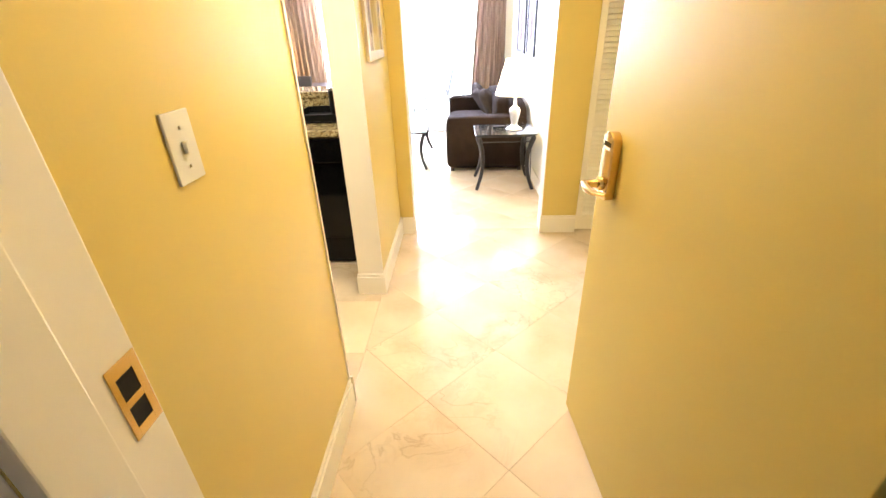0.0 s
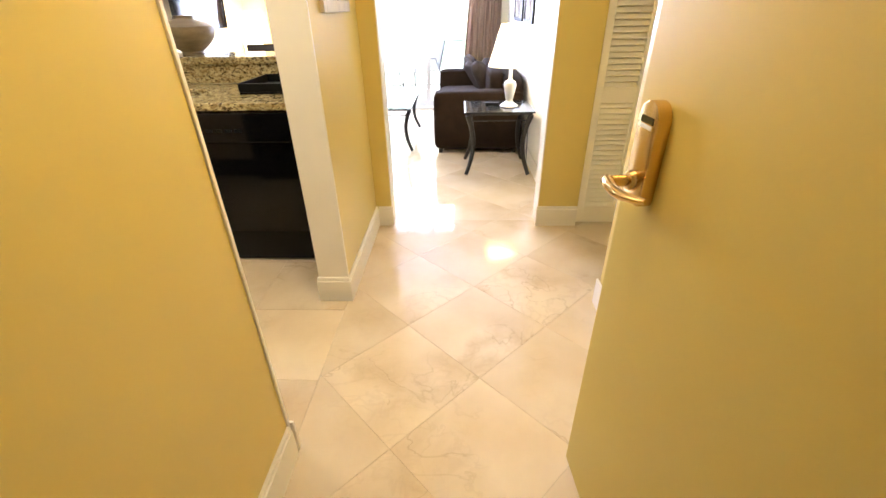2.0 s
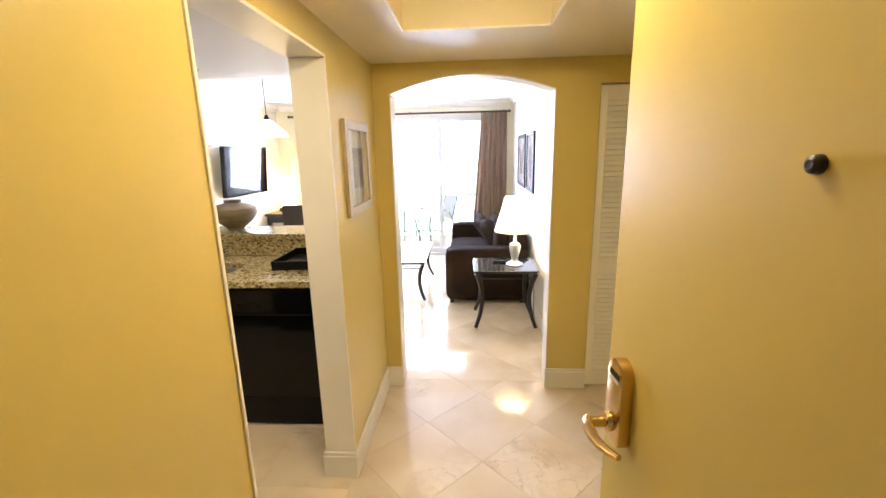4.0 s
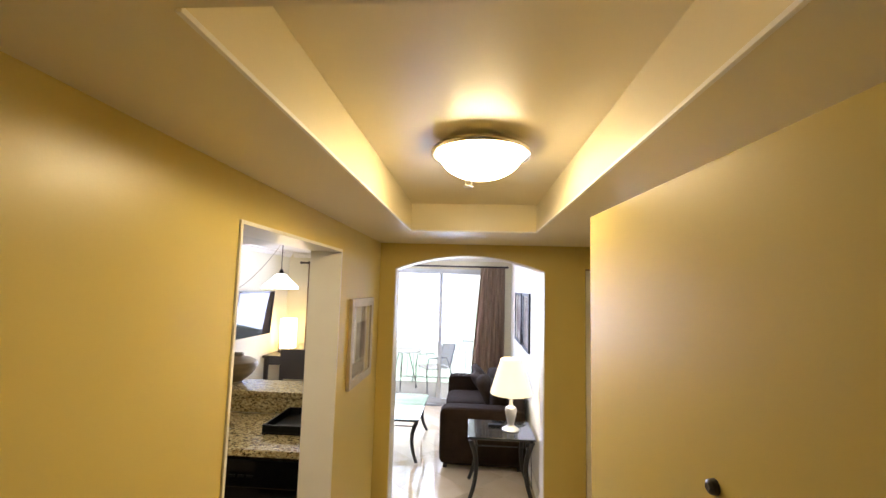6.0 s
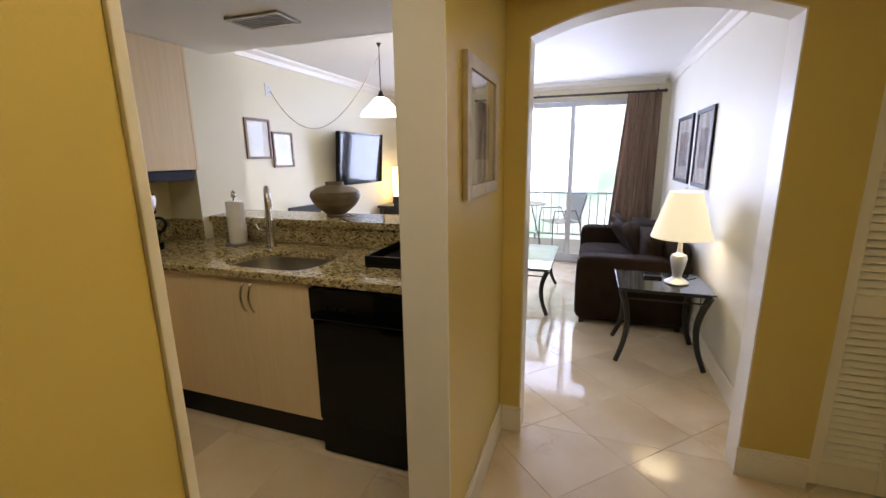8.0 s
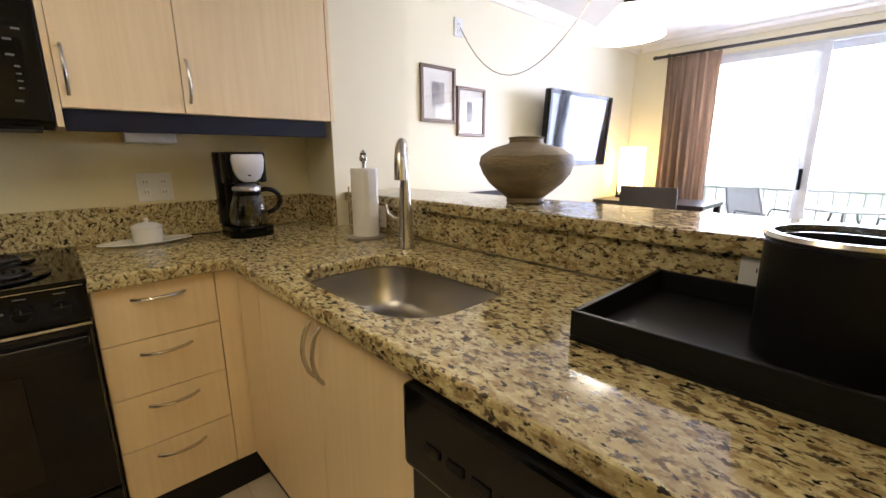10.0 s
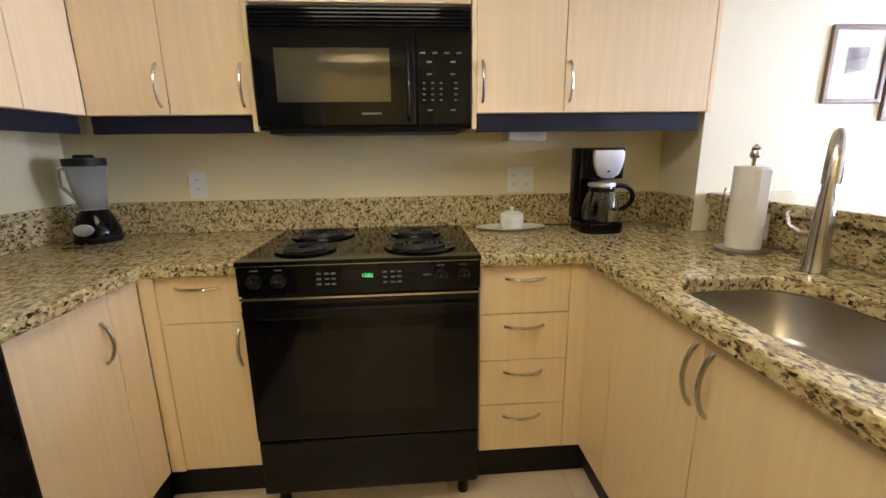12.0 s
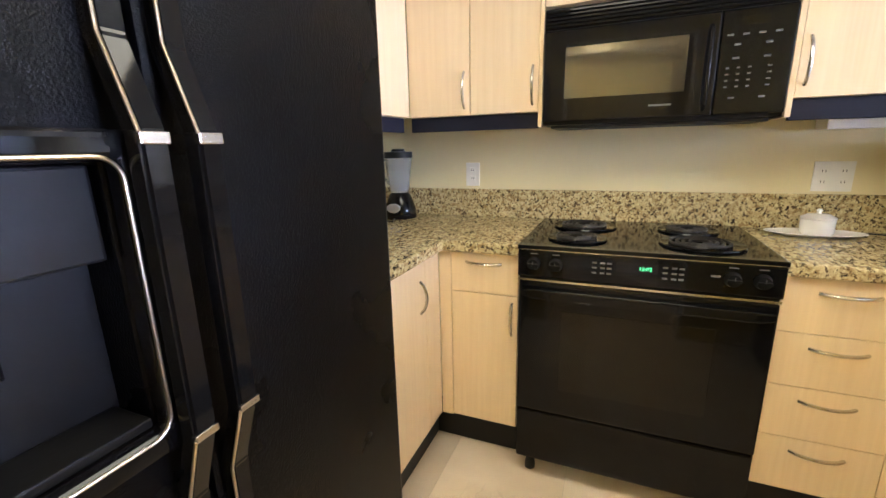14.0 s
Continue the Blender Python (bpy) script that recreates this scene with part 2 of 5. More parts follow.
LAWN = material("lawn", (0.27, 0.31, 0.20), 0.9, scale=0.5, second=(0.21, 0.26, 0.15))
LEAF = material("leaf_green", (0.10, 0.17, 0.05), 0.6, scale=3, second=(0.06, 0.11, 0.03), vary=0.1)
BARK = material("bark", (0.14, 0.10, 0.07), 0.9, scale=8, bump=0.6)
GLASS = material("window_glass", (1, 1, 1), 0.0, scale=1, transmission=1.0, rough_vary=0.0, second=(1, 1, 1))
GLASS_TOP = material("table_glass", (0.80, 0.90, 0.86), 0.02, scale=1, second=(0.78, 0.89, 0.85), transmission=0.92, rough_vary=0.0)
HOTPLATE = material("coil_burner", (0.03, 0.028, 0.027), 0.4, 0.5, scale=20)

# ---- mesh helpers ----


def slab(x0, x1, y0, y1, z0, z1, bev=0.002, bm=None):
    b = bmesh.new()
    bmesh.ops.create_cube(b, size=1)
    bmesh.ops.scale(b, vec=(abs(x1 - x0), abs(y1 - y0), abs(z1 - z0)), verts=b.verts)
    bmesh.ops.translate(b, vec=((x0 + x1) / 2, (y0 + y1) / 2, (z0 + z1) / 2), verts=b.verts)
    if bev:
        bmesh.ops.bevel(b, geom=b.edges[:], offset=bev, segments=2, affect="EDGES", profile=0.6)
    if bm is None:
        return b
    me = bpy.data.meshes.new("tmp")
    b.to_mesh(me)
    bm.from_mesh(me)
    bpy.data.meshes.remove(me)
    b.free()
    return bm


def join(*bms):
    out = bms[0]
    for b in bms[1:]:
        me = bpy.data.meshes.new("tmp")
        b.to_mesh(me)
        out.from_mesh(me)
        bpy.data.meshes.remove(me)
        b.free()
    return out


def lathe(profile, x=0, y=0, z=0, seg=32):
    b = bmesh.new()
    rings = []
    for r, h in profile:
        rings.append([b.verts.new((x + r * math.cos(2 * math.pi * i / seg), y + r * math.sin(2 * math.pi * i / seg), z + h)) for i in range(seg)] if r > 1e-5
                     else [b.verts.new((x, y, z + h))])
    for a, c in zip(rings, rings[1:]):
        for i in range(seg):
            j = (i + 1) % seg
            if len(a) == 1:
                b.faces.new((a[0], c[j], c[i])) if len(c) > 1 else None
            elif len(c) == 1:
                b.faces.new((a[i], a[j], c[0]))
            else:
                b.faces.new((a[i], a[j], c[j], c[i]))
    bmesh.ops.recalc_face_normals(b, faces=b.faces)
    return b


def tube(points, radius, seg=10, flat=1.0):
    """A tube along points; radius may be a list."""
    b = bmesh.new()
    pts = [Vector(p) for p in points]
    rad = radius if isinstance(radius, (list, tuple)) else [radius] * len(pts)
    rings, up = [], None
    for i, p in enumerate(pts):
        d = (pts[min(i + 1, len(pts) - 1)] - pts[max(i - 1, 0)]).normalized()
        if up is None:
            up = Vector((0, 0, 1)) if abs(d.z) < 0.9 else Vector((1, 0, 0))
        side = d.cross(up).normalized()
        up = side.cross(d).normalized()
        rings.append([b.verts.new(p + rad[i] * (math.cos(2 * math.pi * k / seg) * side + flat * math.sin(2 * math.pi * k / seg) * up)) for k in range(seg)])
    for a, c in zip(rings, rings[1:]):
        for k in range(seg):
            b.faces.new((a[k], a[(k + 1) % seg], c[(k + 1) % seg], c[k]))
    b.faces.new(rings[0][::-1])
    b.faces.new(rings[-1])
    bmesh.ops.recalc_face_normals(b, faces=b.faces)
    return b


def prism(outline, axis, lo, hi, bev=0.0):
    """A flat outline of (a, b) pairs, drawn out along an axis: x gives (y, z) pairs, y gives (x, z), z gives (x, y)."""
    b = bmesh.new()
    place = {"x": lambda p, h: (h, p[0], p[1]), "y": lambda p, h: (p[0], h, p[1]), "z": lambda p, h: (p[0], p[1], h)}[axis]
    a = [b.verts.new(place(p, lo)) for p in outline]
    c = [b.verts.new(place(p, hi)) for p in outline]
    b.faces.new(a)
    b.faces.new(c[::-1])
    for i in range(len(a)):
        j = (i + 1) % len(a)
        b.faces.new((a[j], a[i], c[i], c[j]))
    bmesh.ops.recalc_face_normals(b, faces=b.faces)
    if bev:
        bmesh.ops.bevel(b, geom=b.edges[:], offset=bev, segments=2, affect="EDGES", profile=0.6)
    return b


def rounded(x0, x1, y0, y1, r, n=6):
    out = []
    for cx, cy, a0 in ((x1 - r, y1 - r, 0), (x0 + r, y1 - r, 90), (x0 + r, y0 + r, 180), (x1 - r, y0 + r, 270)):
        out += [(cx + r * math.cos(radians(a0 + 90 * i / n)), cy + r * math.sin(radians(a0 + 90 * i / n))) for i in range(n + 1)]
    return out


def cushion(x0, x1, y0, y1, z0, z1, puff=0.03, n=8, edge=6):
    """A soft block: a rounded box whose faces swell a little."""
    b = slab(x0, x1, y0, y1, z0, z1, 0)
    bmesh.ops.subdivide_edges(b, edges=b.edges[:], cuts=n, use_grid_fill=True)
    c, h = Vector(((x0 + x1) / 2, (y0 + y1) / 2, (z0 + z1) / 2)), Vector(((x1 - x0) / 2, (y1 - y0) / 2, (z1 - z0) / 2))
    for v in b.verts:
        q = Vector((v.co[i] - c[i]) / h[i] for i in range(3))
        k = [a for a in q]
        p = sum(abs(a) ** edge for a in k) ** (1 / edge)
        s = max(abs(a) for a in k) / p
        sw = 1 + puff * (1 - min(1, max(abs(k[0] * k[1]), abs(k[1] * k[2]), abs(k[0] * k[2])))) / max(h)
        v.co = c + Vector((k[i] * h[i] * s * sw for i in range(3)))
    return b


def pierced(x0, x1, z0, z1, hole, y0, y1, bev):
    """An upright plate from y0 to y1 with a rectangular opening (x0, x1, z0, z1) through it."""
    b = bmesh.new()
    a0, a1, c0, c1 = hole
    rings = [[b.verts.new((x, y, z)) for x, z in loop] for y in (y0, y1) for loop in (((x0, z0), (x1, z0), (x1, z1), (x0, z1)), ((a0, c0), (a1, c0), (a1, c1), (a0, c1)))]
    for p, q in ((0, 1), (2, 3), (0, 2), (1, 3)):
        for i in range(4):
            j = (i + 1) % 4
            b.faces.new((rings[p][i], rings[p][j], rings[q][j], rings[q][i]))
    bmesh.ops.recalc_face_normals(b, faces=b.faces)
    edges = [e for e in b.edges if abs(e.link_faces[0].normal.dot(e.link_faces[1].normal)) < 0.5]
    bmesh.ops.bevel(b, geom=edges, offset=bev, segments=3, affect="EDGES", profile=0.6)
    return b


def wave_wobble(b, amount, scale):
    for v in b.verts:
        v.co += noise.noise_vector(v.co * scale) * amount
    return b


def base_of(ob):
    p = Vector((0, 0, 0))
    while ob is not None:
        p += ob.location
        ob = ob.parent
    return p


def part(name, bm, mat, parent, label="", smooth=False):
    me = bpy.data.meshes.new(name)
    bm.to_mesh(me)
    bm.free()
    me.materials.append(mat)
    me.transform(Matrix.Translation(-base_of(parent)))
    if smooth:
        me.shade_smooth()
        me.set_sharp_from_angle(angle=radians(40))
    ob = new(name, me)
    ob.parent = parent
    return tagged(ob, label=label)


def thing(name, base, label, category, group="", kind=""):
    ob = new(name)
    ob.empty_display_size = 0.1
    ob.location = base
    return tagged(ob, label, category, group, kind)


def solo(name, bm, mat, label, category, group="", kind="", smooth=False):
    xs = [v.co for v in bm.verts]
    base = Vector((sum(v.x for v in xs) / len(xs), sum(v.y for v in xs) / len(xs), min(v.z for v in xs)))
    me = bpy.data.meshes.new(name)
    bm.to_mesh(me)
    bm.free()
    me.transform(Matrix.Translation(-base))
    me.materials.append(mat)
    if smooth:
        me.shade_smooth()
        me.set_sharp_from_angle(angle=radians(40))
    ob = new(name, me)
    ob.location = base
    return tagged(ob, label, category, group, kind)


def structure(name, bm, mat, label, category):
    return solo(name, bm, mat, label, category, kind="structure")


# ---- plan, in metres ----
HALL_Z, LIVING_Z = 2.12, 2.33
JAMB_A, JAMB_B, HEAD = 1.52, 2.402, 1.995
WALL_T = 0.142
ARCH_Y, ARCH_T, ARCH_X0, ARCH_X1 = 3.255, 0.14, 0.104, 1.10
KX, KY = -2.296, 0.775
CT = 0.916
BAR_Z, BAR_Y = 1.07, 3.378
LEFT_X, RIGHT_X, WIN_Y = -2.363, 1.237, 7.11

# ---- setting ----
structure("wall_hall_left", join(slab(-WALL_T, 0, 0.56, JAMB_A, 0, HALL_Z, 0), slab(-WALL_T, 0, JAMB_A, JAMB_B, HEAD, HALL_Z, 0), slab(-WALL_T, 0, JAMB_B, ARCH_Y, 0, HALL_Z, 0)),
          YELLOW, "yellow painted hall wall with an open kitchen doorway", "wall")
arch_top = [(ARCH_X0 + (ARCH_X1 - ARCH_X0) * i / 24, 1.95 + 0.096 * (1 - (2 * i / 24 - 1) ** 2)) for i in range(25)]
head_outline = arch_top + [(ARCH_X1, LIVING_Z), (ARCH_X0, LIVING_Z)]
structure("wall_arch", join(slab(-WALL_T, ARCH_X0, ARCH_Y, ARCH_Y + ARCH_T, 0, LIVING_Z, 0), prism(head_outline, "y", ARCH_Y, ARCH_Y + ARCH_T),
                            slab(ARCH_X1, 1.36, ARCH_Y, ARCH_Y + ARCH_T, 0, LIVING_Z, 0), slab(1.36, 1.94, ARCH_Y, ARCH_Y + ARCH_T, 1.975, LIVING_Z, 0),
                            slab(1.94, 2.2, ARCH_Y, ARCH_Y + ARCH_T, 0, LIVING_Z, 0)), YELLOW, "yellow wall with a shallow arched opening", "wall")
arch_trim = [(ARCH_X0, 0.0)] + arch_top + [(ARCH_X1, 0.0)]
ring = bmesh.new()
outer = [ring.verts.new((x, ARCH_Y - 0.002, z)) for x, z in arch_trim]
inner = []
for i, (x, z) in enumerate(arch_trim):
    cx = (ARCH_X0 + ARCH_X1) / 2
    inner.append(ring.verts.new((x + (0.006 if x < cx else -0.006), ARCH_Y - 0.002, z - (0.006 if 0 < i < len(arch_trim) - 1 else 0))))
back = [ring.verts.new((v.co.x, ARCH_Y + ARCH_T + 0.002, v.co.z)) for v in inner]
back_o = [ring.verts.new((v.co.x, ARCH_Y + ARCH_T + 0.002, v.co.z)) for v in outer]
for i in range(len(outer) - 1):
    for a, c in ((outer, inner), (inner, back), (back, back_o)):
        ring.faces.new((a[i], a[i + 1], c[i + 1], c[i]))
bmesh.ops.recalc_face_normals(ring, faces=ring.faces)
structure("trim_arch_lining", ring, WHITE, "white painted lining of the arched opening", "trim")
structure("wall_hall_right", slab(RIGHT_X + 0.018, RIGHT_X + 0.14, 0.69, 2.37, 0, HALL_Z, 0), YELLOW, "yellow hall wall behind the entry door", "wall")
structure("wall_nook", join(slab(2.2, 2.32, 2.25, ARCH_Y, 0, HALL_Z, 0), slab(RIGHT_X + 0.14, 2.32, 2.25, 2.37, 0, HALL_Z, 0)), YELLOW, "yellow wall closing the closet nook", "wall")
structure("wall_closet_back", slab(1.337, 2.3, 3.95, 4.05, 0, LIVING_Z, 0), PALE, "plain back wall of the closet", "wall")
# Unseen closet side and ceiling, added to stop sun reaching the hall floor.
structure("wall_closet_side", slab(2.2, 2.3, ARCH_Y + 0.001, 3.949, 0, LIVING_Z, 0), PALE, "unseen closet side wall added to keep sun out", "wall")
structure("ceiling_closet", slab(1.338, 2.3, ARCH_Y - 0.05, 4.05, LIVING_Z + 0.001, LIVING_Z + 0.1, 0), CEIL, "unseen closet ceiling added to keep sun out", "ceiling")
structure("wall_entry", join(slab(-0.19, -0.012, 0.50, 0.558, 0, HALL_Z, 0), slab(1.053, 1.5, 0.50, 0.69, 0, HALL_Z, 0), slab(-0.012, 1.053, 0.50, 0.69, 2.06, HALL_Z + 0.2, 0)), YELLOW,
          "yellow wall around the entry door", "wall")
structure("wall_corridor", join(slab(-1.6, -1.5, -1.6, 0.50, 0, 2.4, 0), slab(2.6, 2.7, -1.6, 0.50, 0, 2.4, 0), slab(-1.6, 2.7, -1.7, -1.6, 0, 2.4, 0),
                                slab(-1.5, -0.19, 0.42, 0.50, 0, 2.4, 0), slab(1.5, 2.6, 0.42, 0.50, 0, 2.4, 0)), PALE, "pale wall of the outer corridor", "wall")
structure("ceiling_corridor", slab(-1.6, 2.7, -1.7, 0.52, 2.4, 2.5, 0), CEIL, "plain white corridor ceiling", "ceiling")
# hall ceiling with its raised tray
TX0, TX1, TY0, TY1, TZ = 0.299, 0.943, 0.86, 2.597, 2.262
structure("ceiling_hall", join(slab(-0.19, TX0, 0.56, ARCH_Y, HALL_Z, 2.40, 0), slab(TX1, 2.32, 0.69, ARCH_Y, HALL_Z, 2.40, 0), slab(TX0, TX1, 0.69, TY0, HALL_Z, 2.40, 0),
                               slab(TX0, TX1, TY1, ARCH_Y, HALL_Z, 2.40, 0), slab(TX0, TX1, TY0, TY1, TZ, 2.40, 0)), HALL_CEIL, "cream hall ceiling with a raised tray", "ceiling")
structure("trim_tray_bead", join(slab(TX0 - 0.004, TX0 + 0.004, TY0, TY1, HALL_Z - 0.004, HALL_Z + 0.004, 0.001), slab(TX1 - 0.004, TX1 + 0.004, TY0, TY1, HALL_Z - 0.004, HALL_Z + 0.004, 0.001),
                                 slab(TX0 + 0.005, TX1 - 0.005, TY1 - 0.004, TY1 + 0.004, HALL_Z - 0.004, HALL_Z + 0.004, 0.001)), WHITE, "thin white bead along the tray edge", "trim")
# white reveal of the kitchen doorway
structure("trim_doorway_lining", join(slab(-WALL_T - 0.004, 0.006, JAMB_A, JAMB_A + 0.012, 0, HEAD, 0.002), slab(-WALL_T - 0.004, 0.006, JAMB_B - 0.012, JAMB_B, 0, HEAD - 0.012, 0.002),
                                      slab(-WALL_T - 0.004, 0.006, JAMB_A + 0.013, JAMB_B, HEAD - 0.012, HEAD, 0.002)), WHITE, "white painted lining of the kitchen doorway", "trim")


def skirting(name, x0, x1, y0, y1, h=0.125):
    b = slab(x0, x1, y0, y1, 0, h - 0.02, 0)
    dx, dy = (0.005 if x1 - x0 < 0.03 else 0), (0.005 if y1 - y0 < 0.03 else 0)
    return structure(name, join(b, slab(x0 + dx * 0, x1 - dx, y0 + dy, y1 - dy * 0, h - 0.02, h, 0.002)), WHITE, "white painted baseboard", "baseboard")


skirting("baseboard_hall_left", 0.001, 0.016, 0.70, JAMB_A - 0.002, 0.14)
skirting("baseboard_picture_wall", 0.001, 0.016, JAMB_B - 0.012, ARCH_Y, 0.14)
structure("baseboard_pillar", join(slab(-WALL_T - 0.014, 0.016, JAMB_B - 0.029, JAMB_B - 0.0125, 0, 0.12, 0.002), slab(-WALL_T - 0.01, 0.012, JAMB_B - 0.025, JAMB_B - 0.0125, 0.12, 0.14, 0.003)),
          WHITE, "white baseboard wrapped around the doorway pillar", "baseboard")
structure("baseboard_jamb", slab(-WALL_T - 0.012, 0.016, JAMB_A + 0.0125, JAMB_A + 0.022, 0, 0.14, 0.002), WHITE, "white baseboard end at the doorway", "baseboard")
skirting("baseboard_arch_left", 0.017, ARCH_X0 + 0.012, ARCH_Y - 0.016, ARCH_Y - 0.0025, 0.14)
skirting("baseboard_arch_right", ARCH_X1 - 0.012, 1.358, ARCH_Y - 0.016, ARCH_Y - 0.0025, 0.14)
skirting("baseboard_hall_right", RIGHT_X + 0.003, RIGHT_X + 0.017, 0.72, 2.385, 0.14)

# ---- kitchen and living shell ----
structure("wall_stove", slab(KX - 0.1, KX, KY - 0.1, 3.335, 0, HALL_Z, 0), KITCHEN_PAINT, "olive cream painted wall behind the stove", "wall")
structure("wall_fridge", slab(KX, -WALL_T, KY - 0.1, KY, 0, HALL_Z, 0), KITCHEN_PAINT, "olive cream painted wall behind the refrigerator", "wall")
structure("wall_wing", slab(LEFT_X - 0.1, -2.03, 3.335, 3.77, 0, LIVING_Z, 0), CREAM, "cream wing wall between kitchen and living room", "wall")
structure("ceiling_kitchen", slab(KX - 0.1, -WALL_T, KY - 0.1, 3.57, HALL_Z, 2.40, 0), CEIL, "white lowered kitchen ceiling", "ceiling")
structure("wall_living_left", slab(LEFT_X - 0.1, LEFT_X, 3.77, WIN_Y + 0.1, 0, LIVING_Z, 0), CREAM, "cream living room wall with television", "wall")
structure("wall_living_right", slab(RIGHT_X, RIGHT_X + 0.1, ARCH_Y + ARCH_T, WIN_Y + 0.1, 0, LIVING_Z, 0), PALE, "pale living room wall behind the sofa", "wall")
GX0, GX1, GTOP = -1.80, 1.10, 2.125
structure("wall_window", join(slab(LEFT_X, GX0, WIN_Y, WIN_Y + 0.15, 0, LIVING_Z, 0), slab(GX1, RIGHT_X, WIN_Y, WIN_Y + 0.15, 0, LIVING_Z, 0), slab(GX0, GX1, WIN_Y, WIN_Y + 0.15, GTOP, LIVING_Z, 0)),
          CREAM, "cream wall around the sliding balcony doors", "wall")
structure("ceiling_living", slab(LEFT_X - 0.1, RIGHT_X + 0.1, 3.571, WIN_Y + 0.15, LIVING_Z, LIVING_Z + 0.1, 0), CEIL, "white living room ceiling", "ceiling")
structure("ceiling_living_edge", slab(-WALL_T, RIGHT_X + 0.1, ARCH_Y + ARCH_T, 3.57, LIVING_Z, LIVING_Z + 0.1, 0), CEIL, "white living room ceiling behind the arch", "ceiling")
CROWN = [(0, 0), (0.07, 0), (0.065, -0.015), (0.03, -0.035), (0.018, -0.07), (0, -0.075)]
structure("trim_crown_left", prism([(LEFT_X + 0.001 + a, LIVING_Z - 0.001 + b) for a, b in CROWN], "y", 3.771, WIN_Y), WHITE, "white crown moulding", "trim")
structure("trim_crown_right", prism([(RIGHT_X - 0.001 - a, LIVING_Z - 0.001 + b) for a, b in CROWN], "y", ARCH_Y + ARCH_T, WIN_Y), WHITE, "white crown moulding", "trim")
structure("trim_crown_window", prism([(WIN_Y - 0.001 - a, LIVING_Z - 0.001 + b) for a, b in CROWN], "x", LEFT_X + 0.072, RIGHT_X - 0.072), WHITE, "white crown moulding", "trim")
skirting("baseboard_living_right", RIGHT_X - 0.015, RIGHT_X - 0.001, ARCH_Y + ARCH_T + 0.003, WIN_Y, 0.13)

# ---- balcony doors ----


def sliding_panel(x0, x1, y, handle_x=None):
    t = thing("sliding_door", ((x0 + x1) / 2, y, 0.03), "white framed glass sliding balcony door", "door", "sliding balcony doors", "structure")
    w = 0.055
    part("frame", join(slab(x0, x0 + w, y - 0.02, y + 0.02, 0.03, GTOP - 0.02, 0.003), slab(x1 - w, x1, y - 0.02, y + 0.02, 0.03, GTOP - 0.02, 0.003),
                       slab(x0 + w, x1 - w, y - 0.02, y + 0.02, 0.03, 0.11, 0.003), slab(x0 + w, x1 - w, y - 0.02, y + 0.02, GTOP - 0.08, GTOP - 0.02, 0.003)), FRAME_WHITE, t)
    p = part("pane", slab(x0 + w, x1 - w, y - 0.003, y + 0.003, 0.11, GTOP - 0.08, 0), GLASS, t)
    p.visible_shadow = False
    if handle_x:
        part("handle", slab(handle_x - 0.012, handle_x + 0.012, y - 0.055, y - 0.0205, 0.92, 1.10, 0.004), BLACK_MATT, t, "black pull handle")


sliding_panel(GX0 + 0.02, -0.80, WIN_Y + 0.045, -0.86)
sliding_panel(-0.90, 0.165, WIN_Y + 0.095)
sliding_panel(0.10, GX1 - 0.02, WIN_Y + 0.045)
structure("window_track", join(slab(GX0, GX0 + 0.02, WIN_Y + 0.01, WIN_Y + 0.14, 0.0, GTOP, 0.002), slab(GX1 - 0.02, GX1, WIN_Y + 0.01, WIN_Y + 0.14, 0.0, GTOP, 0.002),
                               slab(GX0 + 0.02, GX1 - 0.02, WIN_Y + 0.01, WIN_Y + 0.14, 0.0, 0.028, 0.002), slab(GX0 + 0.02, GX1 - 0.02, WIN_Y + 0.01, WIN_Y + 0.14, GTOP - 0.02, GTOP, 0.002)),
          FRAME_WHITE, "white aluminium track of the sliding doors", "window frame")


def curtain(x0, x1, spread, folds, seed):
    """A gathered curtain that hangs from the rod and widens a little to the floor."""
    b = bmesh.new()
    nx, nz = folds * 8, 14
    top, bot, yc = 2.15, 0.03, WIN_Y - 0.10
    rng = random.Random(seed)
    ph = [rng.uniform(-0.5, 0.5) for _ in range(folds + 1)]
    grid = []
    for j in range(nz + 1):
        v = j / nz
        row = []
        for i in range(nx + 1):
            u = i / nx
            k = u * folds
            a = 0.016 + 0.03 * v
            x = x0 + (x1 - x0) * u - spread * v * (1 - u)
            y = yc + a * math.sin(2 * math.pi * k + ph[int(min(k, folds - 1))] * v) + 0.01 * math.sin(9 * u + 4 * v)
            row.append(b.verts.new((x, y, top + (bot - top) * v)))
        grid.append(row)
    for j in range(nz):
        for i in range(nx):
            b.faces.new((grid[j][i], grid[j][i + 1], grid[j + 1][i + 1], grid[j + 1][i]))
    bmesh.ops.solidify(b, geom=b.faces[:], thickness=0.004)
    return solo("curtain", b, CURTAIN, "brown striped curtain gathered beside the balcony door", "curtain", "curtains", smooth=True)


curtain(-2.0, -1.54, 0.0, 6, 1)
curtain(0.755, 1.13, 0.16, 6, 2)
rod = thing("curtain_rod", (-0.4, WIN_Y - 0.1, 2.13), "dark brown wooden curtain rod above the balcony doors", "curtain rod")
part("pole", tube([(-2.12, WIN_Y - 0.1, 2.165), (1.16, WIN_Y - 0.1, 2.165)], 0.014), ESPRESSO, rod)
for x in (-2.12, 1.16):
    part("finial", lathe([(0, -0.02), (0.022, -0.01), (0.024, 0.01), (0, 0.022)], x, WIN_Y - 0.1, 2.165, 14), ESPRESSO, rod)
for x in (-2.0, -0.3, 1.08):
    part("bracket", slab(x - 0.008, x + 0.008, WIN_Y - 0.1, WIN_Y - 0.001, 2.172, 2.19, 0.002), ESPRESSO, rod)

# ---- hall things ----


